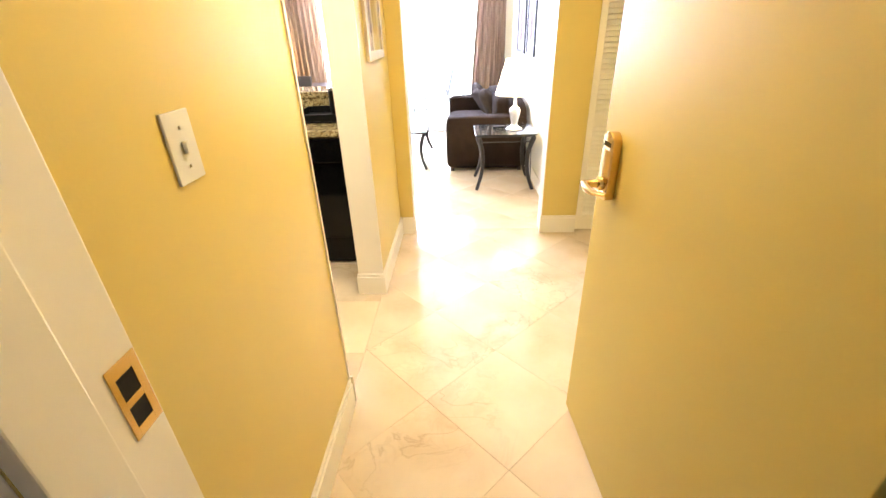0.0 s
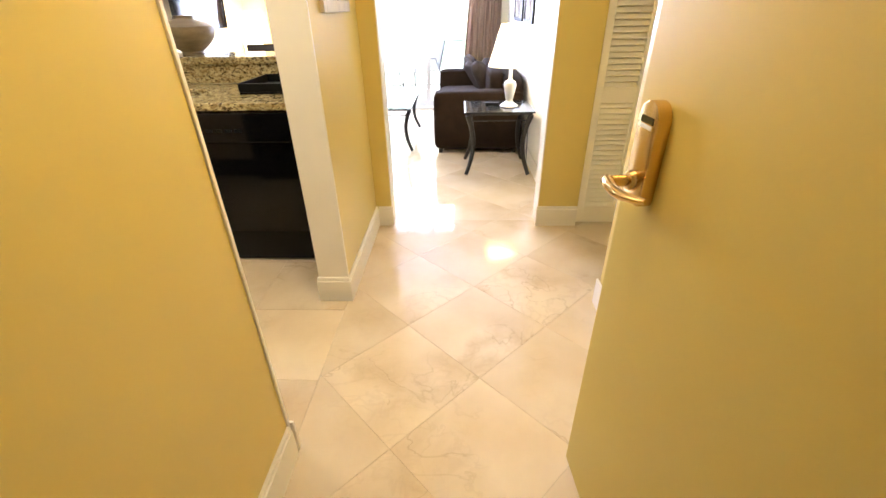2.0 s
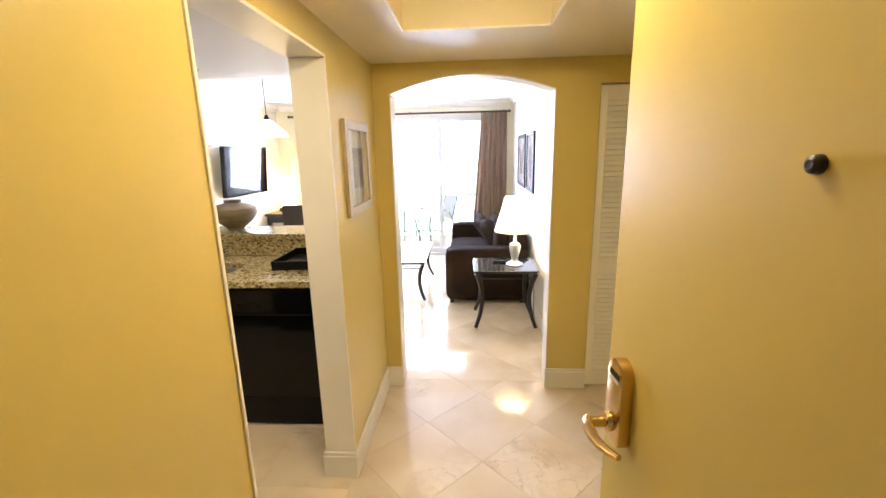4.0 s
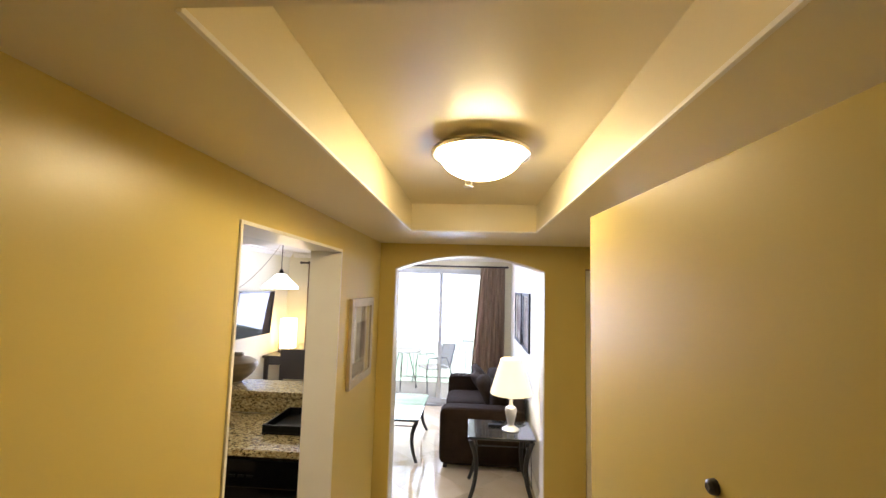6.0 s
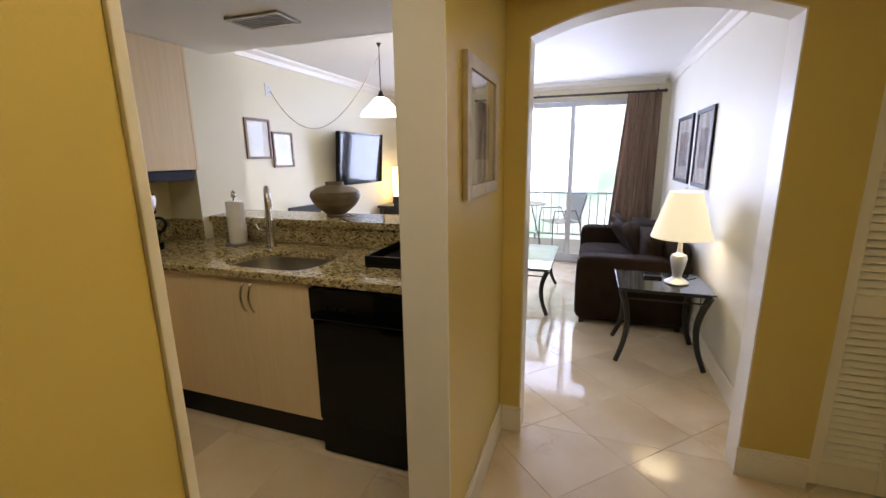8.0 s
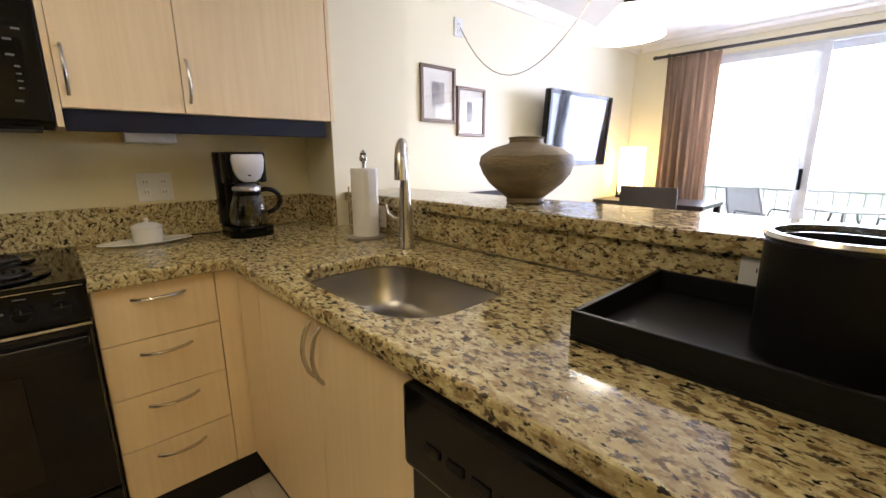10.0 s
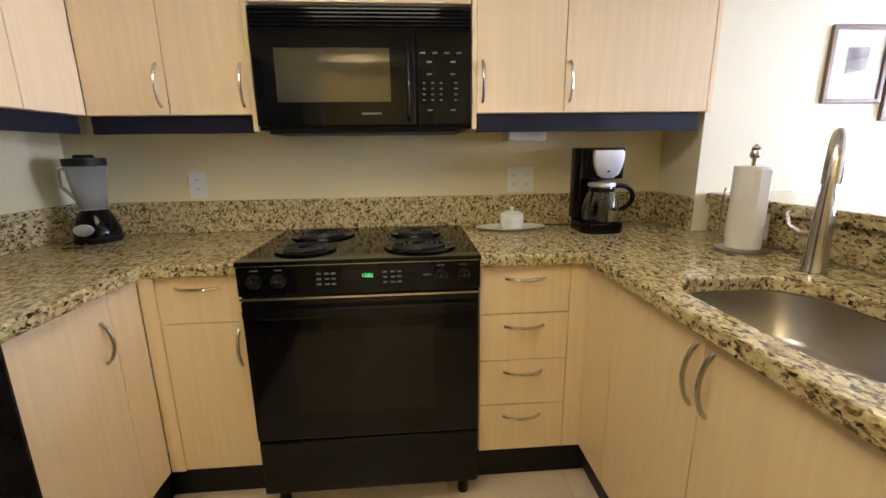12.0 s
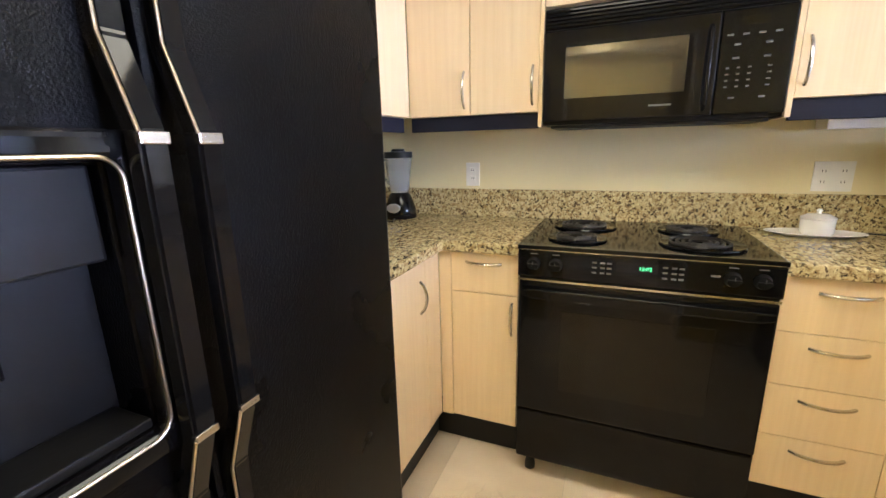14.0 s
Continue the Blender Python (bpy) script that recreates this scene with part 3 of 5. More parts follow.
def entry_door():
    """The leaf is built along y from its hinge side, then swung a little past square."""
    hx, hy, w = 0.991, 0.570, 0.953
    t = thing("entry_door", (hx, hy, 0.0), "yellow painted entry door standing wide open", "door")
    part("leaf", slab(hx, hx + 0.044, hy, hy + w, 0.012, 2.014, 0.002), DIMMED_DOOR_YELLOW, t)
    yl = hy + 0.862
    plate_line = [(yl + 0.036 * math.cos(radians(v)), 1.126 + 0.036 * math.sin(radians(v))) for v in range(0, 181, 15)]
    plate_line += [(yl - 0.036 + 0.014 * (1 - math.cos(radians(v))), 0.982 - 0.014 * math.sin(radians(v))) for v in range(0, 91, 30)]
    plate_line += [(yl + 0.022 + 0.014 * math.sin(radians(v)), 0.968 + 0.014 * (1 - math.cos(radians(v)))) for v in range(0, 91, 30)]
    esc = part("lock_plate", prism(plate_line, "x", hx - 0.027, hx - 0.0005, 0.003), BRASS, t, "brass card lock housing with a rounded top", True)
    fx = hx - 0.0272
    part("card_slot", slab(fx - 0.0012, fx, yl - 0.022, yl + 0.022, 1.122, 1.134, 0.0005), BLACK_GLASS, esc, "black card slot")
    part("indicator", slab(fx - 0.0012, fx, yl - 0.020, yl + 0.020, 1.112, 1.1195, 0.0005), PLASTIC, esc, "small pale instruction strip")
    lz = 1.010
    part("boss", tube([(fx, yl + 0.008, lz), (fx - 0.010, yl + 0.008, lz), (fx - 0.012, yl + 0.008, lz)], [0.021, 0.019, 0.015], 18), BRASS, t, "round brass lever rose", True)
    part("lever", join(tube([(fx - 0.011, yl + 0.008, lz), (fx - 0.042, yl + 0.008, lz)], [0.012, 0.011], 14),
                       tube([(fx - 0.040, yl + 0.024, lz + 0.001), (fx - 0.048, yl + 0.012, lz), (fx - 0.053, yl - 0.015, lz - 0.001), (fx - 0.054, yl - 0.045, lz - 0.001), (fx - 0.050, yl - 0.075, lz + 0.002),
                             (fx - 0.042, yl - 0.100, lz + 0.006), (fx - 0.034, yl - 0.118, lz + 0.010)], [0.009, 0.0125, 0.0125, 0.012, 0.011, 0.0095, 0.007], 14, 0.8)), BRASS, t, "curved brass lever handle", True)
    part("edge_latch", slab(hx + 0.010, hx + 0.034, hy + w + 0.0003, hy + w + 0.0025, 0.93, 1.06, 0.0005), BRASS, t, "brass latch plate in the door edge")
    v = part("viewer", join(lathe([(0, 0.010), (0.005, 0.011), (0.0095, 0.008), (0.0108, 0.0), (0, 0.0)], 0, 0, 0, 20)), IRON, t, "dark round door viewer", True)
    v.data.transform(Matrix.Translation((-0.0005, 0.495, 1.573)) @ Matrix.Rotation(radians(-90), 4, "Y") @ Matrix.Translation((hx, hy, 0.0)))
    for z in (0.25, 1.05, 1.80):
        part("hinge", tube([(hx + 0.050, hy + 0.006, z - 0.05), (hx + 0.050, hy + 0.006, z + 0.05)], 0.006, 10), BRASS, t)
    t.rotation_euler = (0, 0, radians(4.6))


entry_door()
# steel door frame of the entry
structure("door_frame_entry", join(slab(-0.012, 0.018, 0.50, 0.592, 0, 2.055, 0.003), slab(-0.012, 0.004, 0.592, 0.688, 0, 2.055, 0.003), slab(0.995, 1.049, 0.50, 0.560, 0, 2.055, 0.003), slab(1.046, 1.052, 0.5605, 0.688, 0, 2.055, 0.001),
                                   slab(0.018, 0.9945, 0.50, 0.560, 2.028, 2.055, 0.003), slab(-0.06, -0.0125, 0.44, 0.499, 0, 2.10, 0.003),
                                   slab(1.0495, 1.11, 0.44, 0.499, 0, 2.10, 0.003)), WHITE, "cream painted steel frame of the entry door", "door frame")
strike = thing("strike_plate", (0.005, 0.64, 0.96), "brass strike plate set into the entry door frame", "strike plate")
part("plate", join(slab(0.0042, 0.0062, 0.628, 0.638, 0.90, 1.03, 0.0004), slab(0.0042, 0.0062, 0.670, 0.684, 0.90, 1.03, 0.0004), slab(0.0042, 0.0062, 0.638, 0.670, 0.90, 0.918, 0.0004),
                   slab(0.0042, 0.0062, 0.638, 0.670, 1.008, 1.03, 0.0004), slab(0.0042, 0.0062, 0.638, 0.670, 0.955, 0.968, 0.0004)), BRASS, strike)
part("latch_hole", join(slab(0.0041, 0.0050, 0.638, 0.670, 0.918, 0.955, 0), slab(0.0041, 0.0050, 0.638, 0.670, 0.968, 1.008, 0)), BLACK_MATT, strike)


def wall_plate(name, label, wall, a, b, z0, z1, toggles=1, outlet=False, sign=1, group=""):
    """A plate on a wall: wall is ('x', value) or ('y', value); a and b run along the other axis."""
    ax, v = wall
    lo, hi = (v + sign * 0.0005, v + sign * 0.006)

    def put(u0, u1, w0, w1, h0, h1, bev=0.001):
        return slab(min(h0, h1), max(h0, h1), u0, u1, w0, w1, bev) if ax == "x" else slab(u0, u1, min(h0, h1), max(h0, h1), w0, w1, bev)
    c = (a + b) / 2
    t = thing(name, (v, c, z0) if ax == "x" else (c, v, z0), label, "switch" if not outlet else "outlet", group)
    part("plate", put(a, b, z0, z1, lo, hi, 0.002), PLASTIC, t)
    n = toggles
    for i in range(n):
        m = a + (b - a) * (i + 0.5) / n
        zc = (z0 + z1) / 2
        if outlet:
            for dz in (-0.02, 0.02):
                s = part("socket", put(m - 0.013, m + 0.013, zc + dz - 0.013, zc + dz + 0.013, v + sign * 0.0062, v + sign * 0.0078, 0.0005), PLASTIC, t)
                part("slot", join(put(m - 0.006, m - 0.004, zc + dz - 0.004, zc + dz + 0.005, v + sign * 0.008, v + sign * 0.0084, 0),
                                  put(m + 0.004, m + 0.006, zc + dz - 0.004, zc + dz + 0.005, v + sign * 0.008, v + sign * 0.0084, 0)), BLACK_MATT, s)
        else:
            for dz in (-0.033, 0.033):
                part("screw", put(m - 0.0028, m + 0.0028, zc + dz - 0.0028, zc + dz + 0.0028, v + sign * 0.0062, v + sign * 0.0072, 0.0008), CHROME, t)
            part("toggle", put(m - 0.005, m + 0.005, zc - 0.011, zc + 0.011, v + sign * 0.0062, v + sign * 0.014, 0.002), PLASTIC, t)
    return t


wall_plate("light_switch", "white light switch plate on the yellow hall wall", ("x", 0.0), 0.898, 0.972, 1.198, 1.318, 1)


def picture(name, label, wall, sign, a0, a1, z0, z1, frame_mat, w, inner, group="", depth=0.02):
    """A framed picture on a wall x = wall, from a0 to a1 along y."""
    t = thing(name, (wall, (a0 + a1) / 2, z0), label, "picture", group)

    def q(u0, u1, w0, w1, d0, d1, bev=0.002):
        x0, x1 = sorted((wall + sign * d0, wall + sign * d1))
        return slab(x0, x1, u0, u1, w0, w1, bev)
    part("frame", join(q(a0, a0 + w, z0, z1, 0.001, depth, 0.003), q(a1 - w, a1, z0, z1, 0.001, depth, 0.003), q(a0 + w, a1 - w, z0, z0 + w, 0.001, depth, 0.003),
                       q(a0 + w, a1 - w, z1 - w, z1, 0.001, depth, 0.003)), frame_mat, t)
    part("mat", q(a0 + w, a1 - w, z0 + w, z1 - w, 0.002, 0.008, 0), MAT_BOARD, t)
    m = inner
    part("print", q(a0 + w + m, a1 - w - m, z0 + w + m, z1 - w - m, 0.0085, 0.0095, 0), INK, t)
    p = part("glazing", q(a0 + w, a1 - w, z0 + w, z1 - w, 0.0105, 0.0125, 0), GLASS, t)
    p.visible_shadow = False
    return t


picture("framed_print", "champagne framed print with a wide mat on the yellow wall", 0.0, 1, 2.565, 3.025, 1.297, 1.757, FRAME_CHAMPAGNE, 0.045, 0.085)


def ceiling_dome(x, y, z, r, label):
    t = thing("ceiling_light", (x, y, z), label, "ceiling light")
    part("canopy", lathe([(0, 0.0), (0.062, 0.0), (0.062, -0.012), (0.04, -0.02), (0, -0.02)], x, y, z - 0.0005, 28), WHITE, t)
    part("pan", lathe([(0, -0.0205), (r * 0.96, -0.0205), (r * 0.96, -0.0175), (r * 0.5, -0.014), (0, -0.014)], x, y, z, 48), WHITE, t, "white metal pan above the glass")
    part("rim", lathe([(r * 0.965, -0.018), (r * 1.0, -0.020), (r * 1.02, -0.028), (r * 1.0, -0.036), (r * 0.965, -0.034), (r * 0.965, -0.018)], x, y, z, 48), CHROME, t, "chrome rim ring", True)
    part("shade", lathe([(0, -0.022), (r * 0.85, -0.024)] + [(r * 0.85 * math.cos(radians(a)), -0.030 - 0.075 * math.sin(radians(a))) for a in range(0, 90, 9)] + [(0, -0.105)], x, y, z, 48),
         DOME, t, "frosted white glass dome, lit", True)
    part("stem", lathe([(0, 0), (0.012, 0), (0.012, -0.024), (0, -0.024)], x, y, z - 0.001, 10), CHROME, t)
    return t


ceiling_dome(0.64, 1.70, TZ, 0.148, "frosted dome ceiling light with chrome rim, lit")
spr = thing("sprinkler_head", (0.60, 2.03, TZ), "small white ceiling sprinkler head", "sprinkler")
part("escutcheon", lathe([(0, 0), (0.03, 0), (0.026, -0.006), (0, -0.006)], 0.60, 2.03, TZ - 0.0005, 20), WHITE, spr)
part("body", join(tube([(0.60, 2.03, TZ - 0.005), (0.60, 2.03, TZ - 0.028)], 0.008, 10), tube([(0.588, 2.03, TZ - 0.025), (0.588, 2.03, TZ - 0.045)], 0.002, 6), tube([(0.612, 2.03, TZ - 0.025), (0.612, 2.03, TZ - 0.045)], 0.002, 6)), WHITE, spr)
part("deflector", lathe([(0, -0.044), (0.02, -0.045), (0.02, -0.048), (0, -0.048)], 0.60, 2.03, TZ, 16), WHITE, spr)


def bifold():
    """Two hinged louvred leaves of the closet."""
    x0, w, y0, y1 = 1.366, 0.282, 3.27, 3.298
    t = thing("bifold_closet_door", (1.65, 3.28, 0.01), "white louvred bifold closet door, closed", "closet door")
    st, z0, z1 = 0.042, 0.012, 1.962
    slat_mesh = None
    for k in range(2):
        a, c = x0 + k * (w + 0.004), x0 + k * (w + 0.004) + w
        part("leaf", join(slab(a, a + st, y0, y1, z0, z1, 0.002), slab(c - st, c, y0, y1, z0, z1, 0.002), slab(a + st, c - st, y0, y1, z1 - 0.085, z1, 0.002),
                          slab(a + st, c - st, y0, y1, 0.80, 0.885, 0.002), slab(a + st, c - st, y0, y1, z0, 0.13, 0.002)), LOUVRE, t)
        leaf = t.children[-1]
        for lo, hi in ((0.13, 0.80), (0.885, z1 - 0.085)):
            n = int((hi - lo) / 0.0315)
            for i in range(n):
                z = lo + (hi - lo) * (i + 0.5) / n
                if slat_mesh is None:
                    b = slab(-w / 2 + st + 0.001, w / 2 - st - 0.001, -0.0185, 0.0185, -0.003, 0.003, 0.001)
                    bmesh.ops.rotate(b, verts=b.verts, cent=(0, 0, 0), matrix=Matrix.Rotation(radians(52), 3, "X"))
                    slat_mesh = bpy.data.meshes.new("slat")
                    b.to_mesh(slat_mesh)
                    slat_mesh.materials.append(LOUVRE)
                s = new("slat", slat_mesh)
                s.parent = leaf
                s.location = Vector(((a + c) / 2, (y0 + y1) / 2, z)) - base_of(leaf)
        if k == 1:
            kn = part("knob", lathe([(0.007, 0.0), (0.007, 0.012), (0.016, 0.02), (0.014, 0.03), (0, 0.033)], 0, 0, 0, 20), LOUVRE, t, "small white knob", True)
            kn.data.transform(Matrix.Translation((a + 0.045 - 1.65, y0 - 3.28, 0.84 - 0.01)) @ Matrix.Rotation(radians(90), 4, "X") @ Matrix.Translation((1.65, 3.28, 0.01)))
    structure("door_track_closet", slab(1.361, 1.939, 3.27, 3.30, 1.966, 1.974, 0.001), EDGE, "dark closet door track", "track")


bifold()

# ---- kitchen ----


def worktop(name, outer, hole, label):
    b = bmesh.new()
    edges = []
    for loop in (outer, hole):
        if not loop:
            continue
        vs = [b.verts.new((x, y, CT)) for x, y in loop]
        edges += [b.edges.new((vs[i], vs[(i + 1) % len(vs)])) for i in range(len(vs))]
    bmesh.ops.triangle_fill(b, use_beauty=True, use_dissolve=False, edges=edges)
    r = bmesh.ops.extrude_face_region(b, geom=b.faces[:])
    bmesh.ops.translate(b, vec=(0, 0, -0.040), verts=[g for g in r["geom"] if isinstance(g, bmesh.types.BMVert)])
    bmesh.ops.recalc_face_normals(b, faces=b.faces)
    sharp = [e for e in b.edges if len(e.link_faces) == 2 and abs(e.link_faces[0].normal.dot(e.link_faces[1].normal)) < 0.3 and abs(e.verts[0].co.z - e.verts[1].co.z) < 1e-4]
    bmesh.ops.bevel(b, geom=sharp, offset=0.006, segments=2, affect="EDGES", profile=0.5)
    return solo(name, b, GRANITE, label, "worktop")


SX0, SX1, SY0, SY1 = -1.405, -0.865, 2.832, 3.195
sink_hole = rounded(SX0, SX1, SY0, SY1, 0.12, 8)
FX, FY = -1.71, 2.762
worktop("granite_worktop", [(KX + 0.001, 2.409), (FX, 2.409), (FX, FY), (-WALL_T - 0.001, FY), (-WALL_T - 0.001, 3.398), (-2.028, 3.398), (-2.028, 3.333), (KX + 0.001, 3.333)], sink_hole,
        "speckled beige granite worktop with an undermount sink cutout")
worktop("granite_worktop", [(KX + 0.001, KY + 0.001), (-1.21, KY + 0.001), (-1.21, 1.362), (FX, 1.362), (FX, 1.650), (KX + 0.001, 1.650)], None,
        "speckled beige granite worktop in the corner by the refrigerator")
solo("granite_backsplash", join(slab(KX + 0.001, KX + 0.02, KY + 0.021, 3.333, CT + 0.001, 1.052, 0.003)), GRANITE, "low speckled granite backsplash behind the stove", "backsplash")
solo("granite_backsplash", slab(KX + 0.001, -1.21, KY + 0.001, KY + 0.02, CT + 0.001, 1.052, 0.003), GRANITE, "low speckled granite backsplash in the corner", "backsplash")
solo("granite_backsplash", slab(KX + 0.021, -2.028, 3.315, 3.334, CT + 0.001, 1.052, 0.003), GRANITE, "short speckled granite backsplash return", "backsplash")
structure("wall_bar", slab(-2.029, -WALL_T, 3.42, 3.52, 0, BAR_Z - 0.042, 0), CREAM, "low cream wall carrying the bar top", "wall")
bar = thing("bar_counter", (-1.1, 3.5, CT), "raised polished granite bar counter above the sink", "bar counter")
part("face", slab(-2.027, -WALL_T - 0.001, 3.40, 3.4195, CT + 0.001, BAR_Z - 0.043, 0.002), GRANITE, bar)
part("top", slab(-2.029, -WALL_T - 0.002, BAR_Y, 3.735, BAR_Z - 0.042, BAR_Z, 0.008), GRANITE, bar)



def sink():
    t = thing("kitchen_sink", ((SX0 + SX1) / 2, (SY0 + SY1) / 2, 0.73), "brushed steel undermount kitchen sink", "sink")
    b = bmesh.new()
    rings = []
    for z, inset, r in ((CT - 0.041, -0.012, 0.13), (CT - 0.041, 0.002, 0.12), (CT - 0.06, 0.006, 0.118), (0.765, 0.016, 0.11), (0.742, 0.035, 0.10), (0.735, 0.07, 0.07)):
        rings.append([b.verts.new((x, y, z)) for x, y in rounded(SX0 + inset, SX1 - inset, SY0 + inset, SY1 - inset, r, 8)])
    for a, c in zip(rings, rings[1:]):
        for i in range(len(a)):
            j = (i + 1) % len(a)
            b.faces.new((a[i], a[j], c[j], c[i]))
    b.faces.new(rings[-1])
    bmesh.ops.recalc_face_normals(b, faces=b.faces)
    bmesh.ops.reverse_faces(b, faces=b.faces)
    bmesh.ops.solidify(b, geom=b.faces[:], thickness=0.0015)
    part("basin", b, STEEL, t, smooth=True)
    part("drain", lathe([(0, 0.004), (0.02, 0.003), (0.04, 0.005), (0.042, 0.0), (0, 0.0)], -1.15, 3.03, 0.7365, 24), CHROME, t, "round chrome drain", True)


sink()


def faucet(x, y):
    t = thing("kitchen_faucet", (x, y, CT), "brushed nickel pull-down kitchen faucet", "faucet")
    part("body", join(lathe([(0, 0), (0.030, 0), (0.030, 0.006), (0.027, 0.012), (0.0245, 0.10), (0.020, 0.18), (0.013, 0.26), (0, 0.262)], x, y, CT + 0.0005, 24)), CHROME, t, smooth=True)
    ux, uy = 0.70, -0.71
    part("spout", tube([(x + ux * r, y + uy * r, CT + h) for r, h in ((0, 0.25), (0.001, 0.30), (0.010, 0.338), (0.030, 0.357), (0.052, 0.356))], [0.013, 0.013, 0.014, 0.0145, 0.015], 14), CHROME, t, smooth=True)
    part("spray_head", tube([(x + ux * r, y + uy * r, CT + h) for r, h in ((0.050, 0.357), (0.075, 0.340), (0.088, 0.295), (0.093, 0.240))], [0.0155, 0.018, 0.020, 0.021], 16), CHROME, t, smooth=True)
    part("lever", tube([(x - 0.02, y, CT + 0.10), (x - 0.055, y - 0.005, CT + 0.095), (x - 0.085, y - 0.012, CT + 0.115), (x - 0.095, y - 0.014, CT + 0.15)], [0.010, 0.008, 0.006, 0.005], 10), CHROME, t, "curved lever", True)


faucet(-1.42, 3.262)


def bow(p0, p1, out, r=0.0055, n=8):
    """A bowed pull handle between two feet."""
    p0, p1, out = Vector(p0), Vector(p1), Vector(out)
    return tube([p0.lerp(p1, i / n) + out * (0.25 + 0.75 * math.sin(math.pi * i / n)) if 0 < i < n else p0.lerp(p1, i / n) for i in range(n + 1)], r, 8)


def cabinet(name, label, face, at, u0, u1, z0, z1, depth, fronts, group, top=None):
    """A cabinet whose front lies in the plane face = 'x' or 'y' at value at, looking to +x or (for 'y') to the sign of depth. fronts: (kind, u0, u1, z0, z1, handle)."""
    g = 0.0015
    s = -1 if depth > 0 else 1
    t = thing(name, (at - depth / 2, (u0 + u1) / 2, z0) if face == "x" else ((u0 + u1) / 2, at - depth / 2, z0), label, "cabinet", group)

    def q(a0, a1, b0, b1, d0, d1, bev=0.0015):
        lo, hi = sorted((at - d0 * (1 if depth > 0 else -1), at - d1 * (1 if depth > 0 else -1)))
        return slab(lo, hi, a0, a1, b0, b1, bev) if face == "x" else slab(a0, a1, lo, hi, b0, b1, bev)
    part("body", q(u0, u1, z0, top or z1, 0.020, abs(depth), 0.001), MAPLE, t)
    for kind, a0, a1, b0, b1, h in fronts:
        f = part(kind, q(a0 + g, a1 - g, b0 + g, b1 - g, 0.0, 0.018, 0.0012), MAPLE, t)
        o = Vector((1, 0, 0)) if face == "x" else Vector((0, 1, 0))
        o *= (1 if depth > 0 else -1)
        if h:
            (ha, hb), (hc, hd) = h
            pa = (at, ha, hb) if face == "x" else (ha, at, hb)
            pc = (at, hc, hd) if face == "x" else (hc, at, hd)
            part("handle", bow(pa, pc, o * 0.026), CHROME, f, "bowed nickel pull handle", True)
    return t


CF = -1.735  # front plane of the stove-side base cabinets
BTOP = CT - 0.042
dz = [(0.704, BTOP), (0.532, 0.704), (0.358, 0.532), (0.172, 0.358)]
cabinet("drawer_cabinet", "light maple cabinet with four drawers beside the stove", "x", CF, 2.412, 2.722, 0.172, BTOP, 0.54,
        [("drawer", 2.412, 2.722, a, b, ((2.50, b - 0.045), (2.635, b - 0.045))) for a, b in dz], "base cabinets")
cabinet("base_cabinet", "light maple cabinet with one drawer over a door", "x", CF, 1.385, 1.646, 0.172, BTOP, 0.54,
        [("drawer", 1.385, 1.646, 0.716, BTOP, ((1.445, 0.835), (1.58, 0.835))), ("door", 1.385, 1.646, 0.172, 0.716, ((1.622, 0.56), (1.622, 0.69)))], "base cabinets")
solo("cabinet_filler", slab(CF - 0.1, CF - 0.001, 2.7235, 2.80, 0.172, BTOP, 0.001), MAPLE, "light maple filler strip in the corner", "cabinet")
solo("cabinet_filler", slab(CF - 0.1, -1.7295, 1.338, 1.3845, 0.172, BTOP, 0.001), MAPLE, "light maple filler strip beside the corner cabinet", "cabinet")
PF = 2.787
cabinet("sink_cabinet", "light maple sink cabinet with two doors", "y", PF, -1.73, -0.790, 0.172, BTOP, -0.54,
        [("panel", -1.73, -1.545, 0.172, BTOP, None), ("door", -1.545, -1.165, 0.172, BTOP, ((-1.19, 0.70), (-1.19, 0.845))), ("door", -1.165, -0.790, 0.172, BTOP, ((-1.14, 0.70), (-1.14, 0.845)))], "base cabinets", 0.70)
LF = 1.337
cabinet("corner_cabinet", "light maple corner cabinet beside the refrigerator", "y", LF, -1.728, -1.215, 0.172, BTOP, 0.53,
        [("panel", -1.728, -1.60, 0.172, BTOP, None), ("door", -1.60, -1.215, 0.172, BTOP, ((-1.555, 0.68), (-1.555, 0.80)))], "base cabinets")
for nm, bm_, lab in (("kickboard", join(slab(CF - 0.09, CF - 0.075, 2.411, 2.86, 0.001, 0.171, 0.001), slab(-1.825, -0.792, PF + 0.06, PF + 0.075, 0.001, 0.171, 0.001)), "black kickboard below the sink cabinets"),
                     ("kickboard", join(slab(CF - 0.10, CF - 0.085, 1.264, 1.648, 0.001, 0.171, 0.001), slab(-1.82, -1.212, LF - 0.075, LF - 0.06, 0.001, 0.171, 0.001)), "black kickboard in the corner by the refrigerator")):
    solo(nm, bm_, KICK, lab, "kickboard")

# upper cabinets
UX, UB, UT, UD = -1.995, 1.378, 2.115, 0.298
cabinet("wall_cabinet", "light maple wall cabinet with two doors above the coffee maker", "x", UX, 2.440, 3.333, UB, UT, UD,
        [("door", 2.440, 2.762, UB, UT, ((2.462, 1.415), (2.462, 1.555))), ("door", 2.762, 3.313, UB, UT, ((2.782, 1.415), (2.782, 1.555))), ("end_panel", 3.313, 3.333, UB - 0.004, UT, None)], "wall cabinets")
cabinet("wall_cabinet", "light maple wall cabinet with two doors in the corner", "x", UX, 1.105, 1.651, UB, UT, UD,
        [("door", 1.105, 1.378, UB, UT, ((1.352, 1.405), (1.352, 1.545))), ("door", 1.378, 1.651, UB, UT, ((1.628, 1.405), (1.628, 1.545)))], "wall cabinets")
